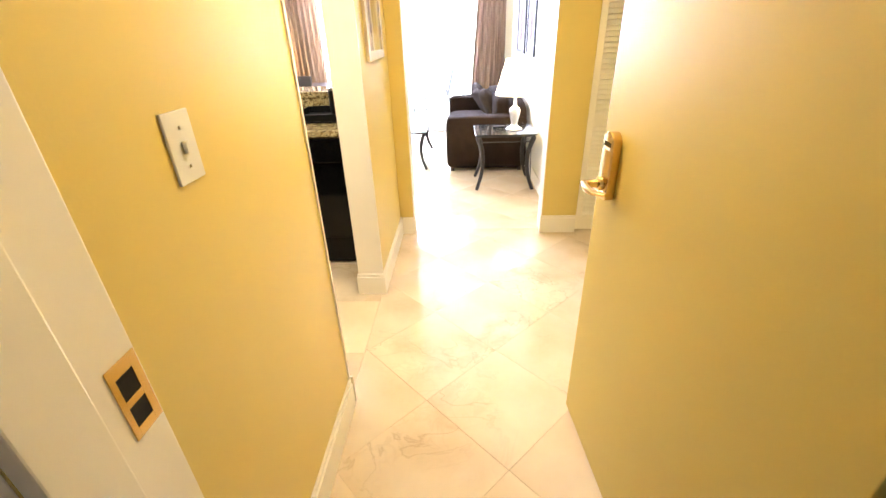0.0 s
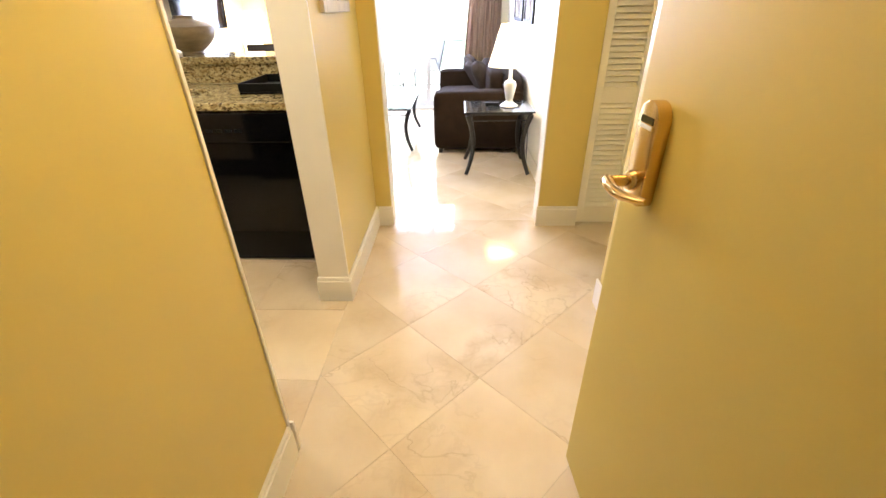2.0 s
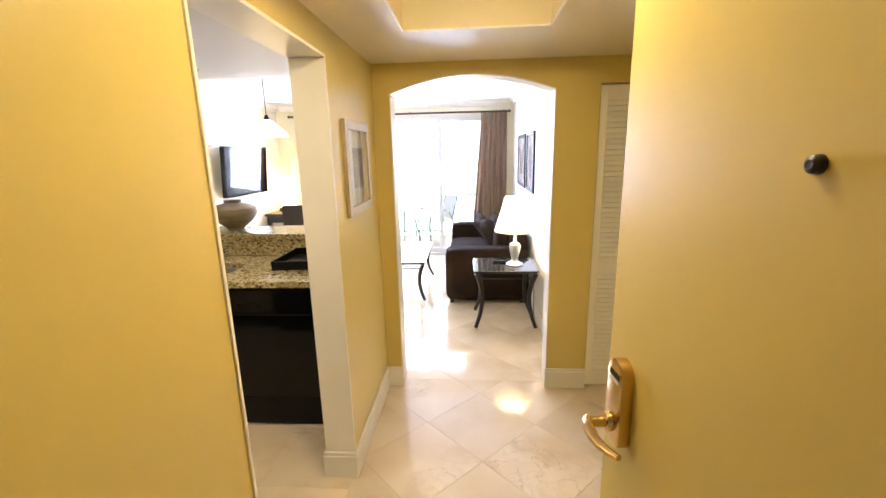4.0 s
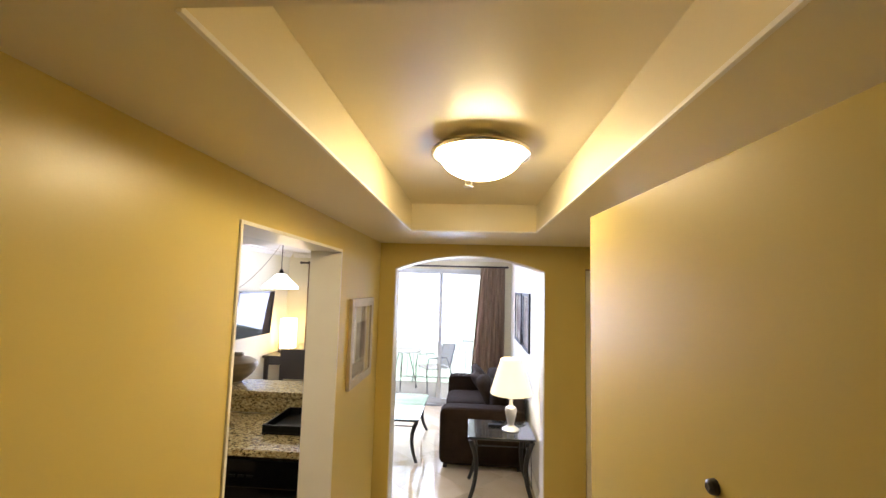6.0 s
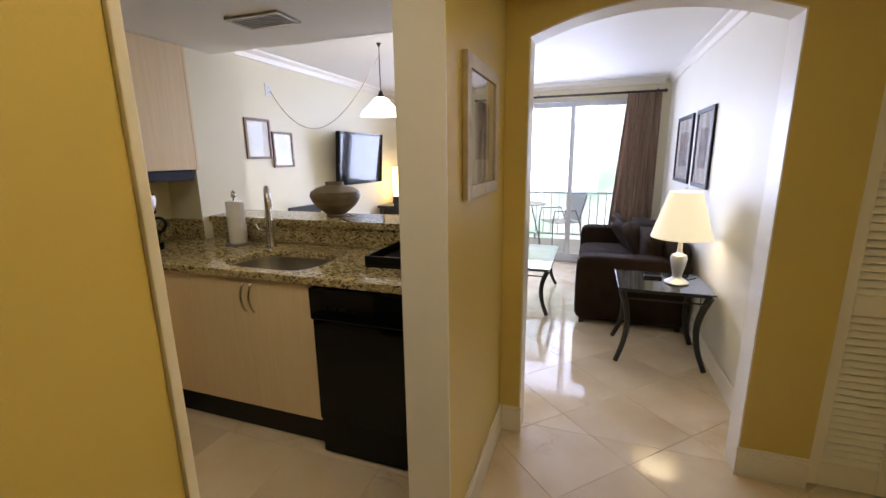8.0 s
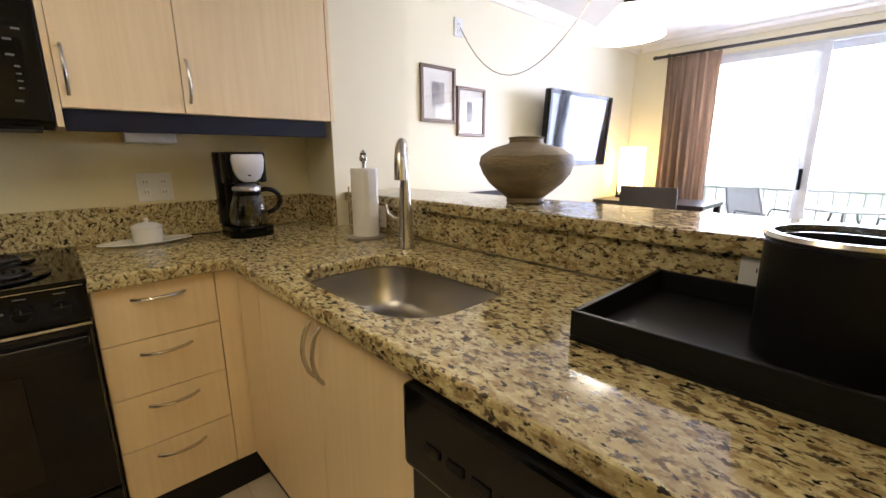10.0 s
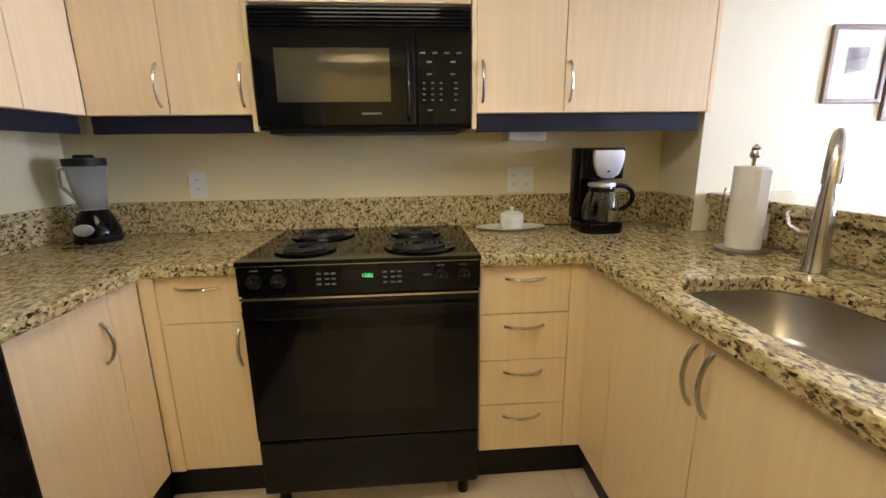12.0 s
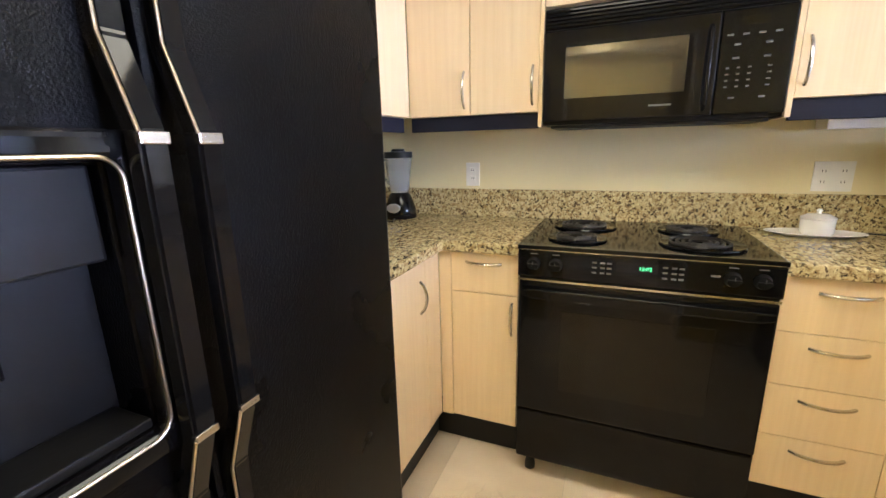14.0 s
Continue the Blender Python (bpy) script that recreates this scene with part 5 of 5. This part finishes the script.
vase_x, vase_y = -1.158, 3.585
solo("clay_vase", wave_wobble(lathe([(r_ * 0.81, h_ * 0.89) for r_, h_ in [(0, 0.004), (0.074, 0.0), (0.080, 0.006), (0.079, 0.020), (0.108, 0.040), (0.153, 0.076), (0.182, 0.110), (0.197, 0.147), (0.188, 0.179), (0.145, 0.204), (0.085, 0.220), (0.070, 0.226), (0.068, 0.238), (0.074, 0.246),
                                     (0.066, 0.248), (0.060, 0.235), (0.10, 0.20), (0.15, 0.15), (0.09, 0.04), (0, 0.02)]], vase_x, vase_y, BAR_Z + 0.0005, 48), 0.0035, 14), TERRACOTTA,
     "broad weathered brown clay vase on the bar top", "vase", smooth=True)
kl = thing("kitchen_ceiling_light", (-0.9, 2.0, HALL_Z), "flat rectangular kitchen ceiling light, lit", "ceiling light")
part("frame", join(slab(-1.25, -1.225, 1.58, 2.42, HALL_Z - 0.045, HALL_Z - 0.0005, 0.002), slab(-0.585, -0.56, 1.58, 2.42, HALL_Z - 0.045, HALL_Z - 0.0005, 0.002),
                   slab(-1.2245, -0.5855, 1.58, 1.605, HALL_Z - 0.045, HALL_Z - 0.0005, 0.002), slab(-1.2245, -0.5855, 2.395, 2.42, HALL_Z - 0.045, HALL_Z - 0.0005, 0.002)), WHITE, kl)
part("diffuser", slab(-1.224, -0.586, 1.606, 2.394, HALL_Z - 0.038, HALL_Z - 0.001, 0.001), PANEL, kl, "glowing acrylic diffuser")
vent = thing("ceiling_vent", (-1.2, 3.12, HALL_Z), "grey slatted air vent in the kitchen ceiling", "vent")
part("frame", join(slab(-1.36, -1.04, 3.03, 3.05, HALL_Z - 0.012, HALL_Z - 0.0005, 0.002), slab(-1.36, -1.04, 3.19, 3.21, HALL_Z - 0.012, HALL_Z - 0.0005, 0.002), slab(-1.36, -1.34, 3.0505, 3.1895, HALL_Z - 0.012, HALL_Z - 0.0005, 0.002),
                   slab(-1.06, -1.04, 3.0505, 3.1895, HALL_Z - 0.012, HALL_Z - 0.0005, 0.002)), STEEL, vent)
part("backing", slab(-1.339, -1.061, 3.051, 3.189, HALL_Z - 0.003, HALL_Z - 0.0005, 0), BLACK_MATT, vent)
for k in range(6):
    part("slat", slab(-1.339, -1.061, 3.058 + k * 0.022, 3.066 + k * 0.022, HALL_Z - 0.012, HALL_Z - 0.004, 0.001), STEEL, vent)

# ---- living room ----
pend = thing("pendant_lamp", (-1.27, 4.5, 1.75), "white frosted glass pendant lamp on a swagged cord, lit", "pendant lamp")
PXY = (-1.27, 4.5)
part("shade", lathe([(0.028, 0.145), (0.05, 0.138), (0.10, 0.085), (0.155, 0.035), (0.172, 0.0), (0.168, 0.0), (0.15, 0.033), (0.096, 0.082), (0.046, 0.133), (0.028, 0.138), (0.028, 0.145)], *PXY, 1.775, 40), PENDANT, pend, smooth=True)
part("cap", lathe([(0, 0.05), (0.012, 0.048), (0.03, 0.0), (0, 0.0)], *PXY, 1.918, 20), BLACK_MATT, pend)
part("rod", tube([(*PXY, 1.96), (*PXY, LIVING_Z - 0.012)], 0.004, 8), ESPRESSO, pend)
part("hook", lathe([(0, 0), (0.02, 0), (0.014, -0.012), (0.004, -0.03), (0, -0.03)], *PXY, LIVING_Z - 0.0005, 14), BLACK_MATT, pend)
swag = []
for i in range(17):
    u = i / 16
    swag.append((PXY[0] + (LEFT_X + 0.02 - PXY[0]) * u, PXY[1] + (4.46 - PXY[1]) * u, 2.24 - 0.21 * u - 2.0 * u * (1 - u) * (0.7 + 0.3 * u)))
part("cord", tube(swag, 0.0032, 7), FRAME_CHAMPAGNE, pend, "swagged cord to the wall plug", True)
point_light("pendant_bulb", (*PXY, 1.80), 5, (1.0, 0.9, 0.74), 0.06)
wall_plate("cord_outlet", "white wall outlet for the pendant cord", ("x", LEFT_X), 4.42, 4.50, 1.98, 2.09, 1, True, 1)
picture("framed_sketch", "small bronze framed sketch on the cream wall", LEFT_X, 1, 4.125, 4.42, 1.44, 1.78, FRAME_WOOD, 0.020, 0.075, "framed sketches")
picture("framed_sketch", "small bronze framed sketch on the cream wall", LEFT_X, 1, 4.44, 4.715, 1.36, 1.68, FRAME_WOOD, 0.020, 0.075, "framed sketches")
picture("framed_art", "dark framed print above the sofa", RIGHT_X, -1, 4.93, 5.48, 1.165, 1.79, BLACK_MATT, 0.035, 0.12, "prints above the sofa")
picture("framed_art", "dark framed print above the sofa", RIGHT_X, -1, 5.64, 6.34, 1.165, 1.79, BLACK_MATT, 0.035, 0.12, "prints above the sofa")


def television():
    t = thing("television", (LEFT_X + 0.1, 5.95, 1.12), "black flat television on a swivel wall mount", "television")
    part("housing", slab(-0.035, 0.012, -0.46, 0.46, -0.29, 0.29, 0.008), BLACK, t)
    part("bezel", join(slab(0.0125, 0.022, -0.46, 0.46, 0.262, 0.29, 0.003), slab(0.0125, 0.022, -0.46, 0.46, -0.29, -0.25, 0.003), slab(0.0125, 0.022, -0.46, -0.43, -0.2495, 0.2615, 0.003), slab(0.0125, 0.022, 0.43, 0.46, -0.2495, 0.2615, 0.003)), BLACK, t)
    part("screen", slab(0.0125, 0.0155, -0.43, 0.43, -0.2495, 0.2615, 0), BLACK_GLASS, t, "dark glossy screen")
    m = Matrix.Translation((LEFT_X + 0.20, 5.68, 1.43)) @ pose(0, 0, 0, 0, 4, -2) @ Matrix.Translation(base_of(t))
    for c in t.children:
        c.data.transform(Matrix.Translation(-base_of(t)) @ m)
    part("wall_arm", join(slab(LEFT_X + 0.001, LEFT_X + 0.02, 5.60, 5.80, 1.33, 1.53, 0.003), slab(LEFT_X + 0.0205, LEFT_X + 0.160, 5.67, 5.73, 1.40, 1.46, 0.004)), BLACK_MATT, t)


television()


def desk():
    t = thing("corner_desk", (-1.85, 6.62, 0), "dark espresso desk in the corner", "desk")
    part("top", slab(-2.33, -1.35, 6.33, 6.93, 0.765, 0.80, 0.004), ESPRESSO, t)
    for x in (-2.31, -1.41):
        for y in (6.35, 6.86):
            part("leg", slab(x, x + 0.05, y, y + 0.05, 0.0005, 0.7645, 0.003), ESPRESSO, t)
    part("apron", slab(-2.259, -1.411, 6.36, 6.38, 0.67, 0.7645, 0.002), ESPRESSO, t)


desk()
lan = thing("table_lantern", (-2.14, 6.72, 0.80), "square paper lantern lamp glowing on the desk", "table lamp")
part("base", slab(-2.24, -2.04, 6.62, 6.82, 0.8005, 0.83, 0.004), ESPRESSO, lan)
for dx in (-0.088, 0.088):
    for dy in (-0.088, 0.088):
        part("post", slab(-2.14 + dx - 0.007, -2.14 + dx + 0.007, 6.72 + dy - 0.007, 6.72 + dy + 0.007, 0.8305, 0.95, 0.001), ESPRESSO, lan)
part("shade", prism(rounded(-2.235, -2.045, 6.625, 6.815, 0.02), "z", 0.86, 1.30, 0.004), LANTERN, lan, "glowing cream paper shade")


def desk_chair(x, y, turn, label):
    t = thing("dining_chair", (x, y, 0), label, "chair", "dark chairs")
    for dx in (-0.19, 0.19):
        for dy in (-0.19, 0.19):
            part("leg", slab(x + dx - 0.018, x + dx + 0.018, y + dy - 0.018, y + dy + 0.018, 0.0005, 0.43, 0.003), ESPRESSO, t)
    part("seat", cushion(x - 0.22, x + 0.22, y - 0.22, y + 0.22, 0.431, 0.49, 0.01, 4), SOFA_CLOTH, t, smooth=True)
    part("backrest", slab(x - 0.22, x + 0.22, y + 0.19, y + 0.22, 0.60, 0.98, 0.008), ESPRESSO, t)
    for dx in (-0.2, 0.2):
        part("back_post", slab(x + dx - 0.016, x + dx + 0.016, y + 0.19, y + 0.22, 0.4305, 0.599, 0.003), ESPRESSO, t)
    t.rotation_euler = (0, 0, radians(turn))
    return t


desk_chair(-1.62, 6.05, 180, "dark espresso chair pushed to the desk")
desk_chair(-2.08, 4.72, 85, "dark espresso dining chair near the bar")


def sofa():
    x0, x1, y0, y1 = 0.322, 1.215, 4.875, 6.72
    t = thing("sofa", (0.8, 5.8, 0), "dark brown upholstered sofa along the pale wall", "sofa")
    part("base", slab(x0 + 0.02, x1 - 0.01, y0 + 0.03, y1 - 0.03, 0.05, 0.27, 0.02), SOFA_CLOTH, t)
    for a, b in ((y0, y0 + 0.22), (y1 - 0.22, y1)):
        part("arm", cushion(x0, x1 - 0.02, a, b, 0.045, 0.600, 0.008, 10, 14), SOFA_CLOTH, t, "padded arm", True)
    part("backrest", cushion(x1 - 0.22, x1, y0 + 0.05, y1 - 0.05, 0.27, 0.72, 0.015, 8), SOFA_CLOTH, t, smooth=True)
    m = (y0 + y1) / 2
    for a, b in ((y0 + 0.225, m - 0.003), (m + 0.003, y1 - 0.225)):
        part("seat_cushion", cushion(x0 + 0.01, x1 - 0.20, a, b, 0.272, 0.43, 0.02, 8), SOFA_CLOTH, t, smooth=True)
        part("back_cushion", wave_wobble(cushion(x1 - 0.36, x1 - 0.19, a + 0.01, b - 0.01, 0.43, 0.75, 0.035, 8), 0.008, 5), SOFA_CLOTH, t, smooth=True)
    for x in (x0 + 0.06, x1 - 0.08):
        for y in (y0 + 0.06, y1 - 0.06):
            part("foot", slab(x - 0.02, x + 0.02, y - 0.02, y + 0.02, 0.0005, 0.046, 0.003), ESPRESSO, t)


sofa()
for px, py, pz, rx, ry, rz in ((0.80, 6.28, 0.60, 10, -35, 8), (0.86, 5.62, 0.59, -8, -30, -12), (0.82, 6.0, 0.56, 22, -40, 20)):
    b = cushion(-0.06, 0.06, -0.19, 0.19, -0.19, 0.19, 0.05, 8)
    bmesh.ops.transform(b, matrix=pose(px, py, pz, rx, ry, rz), verts=b.verts)
    solo("throw_pillow", b, PILLOW_CLOTH, "brown patterned throw pillow leaning on the sofa", "pillow", "throw pillows", smooth=True)


def scroll_table(name, label, x0, x1, y0, y1, h, top_mat, frame_depth=0.035, inset=0.02, glass=False):
    t = thing(name, ((x0 + x1) / 2, (y0 + y1) / 2, 0), label, "table")
    part("top", slab(x0, x1, y0, y1, h - 0.012, h, 0.004), top_mat, t, "clear glass top" if glass else "dark glossy top")
    a = inset
    part("apron", join(slab(x0 + a, x1 - a, y0 + a, y0 + a + 0.018, h - 0.03, h - 0.0125, 0.002), slab(x0 + a, x1 - a, y1 - a - 0.018, y1 - a, h - 0.03, h - 0.0125, 0.002), slab(x0 + a, x0 + a + 0.018, y0 + a + 0.0185, y1 - a - 0.0185, h - 0.03, h - 0.0125, 0.002),
                       slab(x1 - a - 0.018, x1 - a, y0 + a + 0.0185, y1 - a - 0.0185, h - 0.03, h - 0.0125, 0.002)), IRON, t)
    for yy in (y0 + a + 0.01, y1 - a - 0.01):
        part("lower_rail", tube([(x0 + a + 0.01, yy, h - 0.075), (x1 - a - 0.01, yy, h - 0.075)], 0.006, 8), IRON, t)
    for cx, sx in ((x0 + a + 0.012, -1), (x1 - a - 0.012, 1)):
        for cy, sy in ((y0 + a + 0.012, -1), (y1 - a - 0.012, 1)):
            pts, rad = [], []
            for i in range(13):
                v = i / 12
                o = 0.004 - 0.035 * math.sin(math.pi * min(1, v * 1.15)) * (1 - v) * 0.3 - 0.045 * math.sin(math.pi * v) + 0.05 * max(0, v - 0.78) * 4.0 * 0.25
                pts.append((cx + sx * o, cy + sy * o * 0.8, (h - 0.03) * (1 - v) + 0.012 * v))
                rad.append(0.023 - 0.006 * v)
            part("leg", tube(pts, rad, 10), IRON, t, smooth=True)
    return t


scroll_table("side_table", "dark iron side table with curved legs and glossy top", 0.612, 1.195, 4.20, 4.70, 0.556, SLATE)
scroll_table("coffee_table", "dark iron coffee table with a glass top", -0.62, 0.10, 4.93, 6.0, 0.45, GLASS_TOP, glass=True)
lamp = thing("table_lamp", (1.0, 4.44, 0.556), "silver table lamp with a lit cream shade", "table lamp")
part("stand", lathe([(0, 0), (0.075, 0), (0.078, 0.008), (0.06, 0.02), (0.035, 0.035), (0.028, 0.05), (0.034, 0.075), (0.046, 0.13), (0.054, 0.175), (0.045, 0.20), (0.022, 0.212), (0.016, 0.225), (0.012, 0.345), (0, 0.345)], 1.0, 4.44, 0.5565, 32), SILVER, lamp, "silver baluster stand", True)
part("shade", lathe([(0.098, 0.31), (0.190, 0.0), (0.187, 0.0), (0.095, 0.31), (0.098, 0.31)], 1.0, 4.44, 0.880, 40), SHADE, lamp, "lit cream fabric shade", True)
part("finial", lathe([(0, 0.0), (0.006, 0.0), (0.010, 0.012), (0, 0.025)], 1.0, 4.44, 1.195, 12), SILVER, lamp)
part("harp", tube([(1.0, 4.44, 0.895), (1.0, 4.385, 1.03), (1.0, 4.44, 1.195), (1.0, 4.495, 1.03), (1.0, 4.44, 0.895)], 0.002, 6), SILVER, lamp)
part("cord", tube([(1.05, 4.50, 0.562), (1.15, 4.60, 0.56), (1.205, 4.64, 0.52), (1.21, 4.60, 0.2), (1.20, 4.50, 0.03), (1.19, 4.8, 0.012)], 0.003, 6), BLACK_MATT, lamp)
point_light("table_lamp_bulb", (1.0, 4.44, 1.0), 8, (1.0, 0.84, 0.58), 0.12)
solo("remote_control", slab(0.80, 0.92, 4.50, 4.55, 0.5565, 0.574, 0.005), BLACK_MATT, "black remote control on the side table", "remote control")

# ---- balcony and distance ----
structure("balcony_floor", slab(-2.6, 1.6, WIN_Y + 0.151, 8.85, -0.2, -0.012, 0), CONCRETE, "pale concrete balcony floor", "floor")
structure("balcony_soffit", slab(-2.6, 1.6, WIN_Y + 0.151, 8.85, LIVING_Z + 0.1, LIVING_Z + 0.25, 0), CEIL, "white balcony soffit", "ceiling")
rail = thing("balcony_railing", (-0.5, 8.78, 0), "white metal balcony railing with slim bars", "railing")
part("top_rail", slab(-2.6, 1.6, 8.76, 8.80, 0.79, 0.82, 0.004), RAILING, rail)
part("bottom_rail", slab(-2.6, 1.6, 8.765, 8.795, 0.07, 0.10, 0.003), RAILING, rail)
for i in range(3):
    part("post", slab(-2.6 + i * 2.08, -2.56 + i * 2.08, 8.765, 8.795, -0.0115, 0.0695, 0.003), RAILING, rail)
bal = None
for i in range(33):
    if bal is None:
        b = slab(-0.008, 0.008, -0.008, 0.008, 0.1005, 0.7895, 0.001)
        bal = bpy.data.meshes.new("baluster")
        b.to_mesh(bal)
        bal.materials.append(RAILING)
    o = new("baluster", bal)
    o.parent = rail
    o.location = Vector((-2.52 + i * 0.127, 8.78, 0)) - base_of(rail)


def patio_chair(x, y, turn):
    t = thing("patio_chair", (x, y, -0.012), "metal patio chair with a pale sling seat", "chair", "patio chairs")
    for dx in (-0.25, 0.25):
        part("side_frame", tube([(x + dx, y - 0.24, -0.010), (x + dx, y - 0.25, 0.40), (x + dx, y - 0.22, 0.60), (x + dx, y + 0.12, 0.60), (x + dx, y + 0.2, 0.42), (x + dx, y + 0.26, -0.010)], 0.013, 8), ALU, t, smooth=True)
        part("back_post", tube([(x + dx, y + 0.18, 0.42), (x + dx * 0.95, y + 0.27, 0.70), (x + dx * 0.9, y + 0.31, 0.84)], 0.013, 8), ALU, t, smooth=True)
    part("seat", slab(x - 0.24, x + 0.24, y - 0.24, y + 0.2, 0.40, 0.415, 0.004), SLING, t)
    b = slab(x - 0.235, x + 0.235, y + 0.2, y + 0.212, 0.42, 0.84, 0.003)
    for v in b.verts:
        v.co.y += 0.26 * (v.co.z - 0.42)
    part("backrest", b, SLING, t)
    t.rotation_euler = (0, 0, radians(turn))


patio_chair(-0.03, 8.15, -60)
patio_chair(-1.25, 8.2, 60)
pt = thing("patio_table", (-0.6, 8.2, -0.012), "small round metal patio table", "table")
part("top", lathe([(0, 0.02), (0.33, 0.02), (0.335, 0.01), (0.33, 0.0), (0, 0.0)], -0.6, 8.2, 0.66, 32), SLING, pt)
for a in (30, 150, 270):
    part("leg", tube([(-0.6 + 0.1 * math.cos(radians(a)), 8.2 + 0.1 * math.sin(radians(a)), 0.659), (-0.6 + 0.28 * math.cos(radians(a)), 8.2 + 0.28 * math.sin(radians(a)), -0.010)], 0.012, 8), ALU, pt)
structure("ground", slab(-400, 400, -400, 800, -14.2, -14.0, 0), LAWN, "green lawn far below the balcony", "ground")
# Flat glowing sheet in place of the bright garden and sky.
structure("backdrop", slab(-70, 70, 60, 60.2, -13.99, 40, 0), BACKDROP_GLOW, "flat glowing sheet standing in for overexposed garden and sky", "backdrop")

# ---- floor tiles ----
SIDE = 0.457


def clip(poly, keep):
    out = []
    for i, p in enumerate(poly):
        q = poly[(i + 1) % len(poly)]
        a, b = keep(p), keep(q)
        if a >= 0:
            out.append(p)
        if (a >= 0) != (b >= 0):
            s = a / (a - b)
            out.append((p[0] + s * (q[0] - p[0]), p[1] + s * (q[1] - p[1])))
    return out


def tiled(floor, rect, turn, origin):
    """Square tiles at an angle, cut at the edges of rect, each a piece with an eased edge."""
    x0, x1, y0, y1 = rect
    c, s = math.cos(radians(turn)), math.sin(radians(turn))
    n = int(math.hypot(x1 - x0, y1 - y0) / SIDE) + 2
    cx, cy = (x0 + x1) / 2 - origin[0], (y0 + y1) / 2 - origin[1]
    mi, mj = round((c * cx + s * cy) / SIDE), round((-s * cx + c * cy) / SIDE)
    whole = None
    g = 0.0005
    for i in range(mi - n, mi + n):
        for j in range(mj - n, mj + n):
            sq = []
            for a, b in ((i * SIDE + g, j * SIDE + g), ((i + 1) * SIDE - g, j * SIDE + g), ((i + 1) * SIDE - g, (j + 1) * SIDE - g), (i * SIDE + g, (j + 1) * SIDE - g)):
                sq.append((origin[0] + c * a - s * b, origin[1] + s * a + c * b))
            cut = sq
            for keep in (lambda p: p[0] - x0, lambda p: x1 - p[0], lambda p: p[1] - y0, lambda p: y1 - p[1]):
                cut = clip(cut, keep) if cut else cut
            if len(cut) < 3:
                continue
            area = 0.5 * abs(sum(p[0] * q[1] - q[0] * p[1] for p, q in zip(cut, cut[1:] + cut[:1])))
            if area < 2e-4:
                continue
            mx, my = sum(p[0] for p in cut) / len(cut), sum(p[1] for p in cut) / len(cut)
            full = area > (SIDE - 2 * g) ** 2 * 0.9995
            if full and whole:
                me = whole
            else:
                loc = [(p[0] - mx, p[1] - my) for p in cut]
                e = 0.0007
                verts, faces, k = [], [], len(loc)
                for z, f in ((-0.007, 0.0), (-e, 0.0), (0.0, e)):
                    for px, py in loc:
                        d = math.hypot(px, py) or 1
                        verts.append((px - f * px / d, py - f * py / d, z))
                for r in range(2):
                    for q in range(k):
                        w = (q + 1) % k
                        faces.append((r * k + q, r * k + w, (r + 1) * k + w, (r + 1) * k + q))
                faces.append(tuple(2 * k + q for q in range(k)))
                me = bpy.data.meshes.new("tile")
                me.from_pydata(verts, [], faces)
                me.materials.append(MARBLE)
                if full:
                    whole = me
            o = new("tile", me)
            o.parent = floor
            o.location = Vector((mx, my, 0)) - base_of(floor)


def floor_bed(name, rect, label):
    x0, x1, y0, y1 = rect
    return structure(name, slab(x0, x1, y0, y1, -0.1, -0.0022, 0), GROUT, label, "floor")


hall_floor = floor_bed("floor_hall", (-0.012, 2.2, 0.5, ARCH_Y + 0.07), "polished cream marble tile floor laid diagonally")
tiled(hall_floor, (-0.011, 2.2, 0.5, ARCH_Y + 0.07), 45, (0.322, 1.541))
living_floor = floor_bed("floor_living", (LEFT_X, RIGHT_X, ARCH_Y + 0.0705, WIN_Y + 0.01), "polished cream marble tile floor of the living room")
tiled(living_floor, (LEFT_X, RIGHT_X, ARCH_Y + 0.071, WIN_Y + 0.01), 45, (0.322, 1.541))
kitchen_floor = floor_bed("floor_kitchen", (KX, -0.0125, KY, ARCH_Y + 0.07), "polished cream marble tile floor of the kitchen")
tiled(kitchen_floor, (KX, -0.013, KY, ARCH_Y + 0.07), 0, (-0.013, 2.30))
structure("floor_corridor", slab(-1.5, 2.6, -1.6, 0.499, -0.1, -0.002, 0), CONCRETE, "plain corridor floor", "floor")
structure("floor_threshold", slab(GX0, GX1, WIN_Y + 0.0105, WIN_Y + 0.15, -0.1, -0.001, 0), CONCRETE, "concrete threshold of the balcony door", "floor")
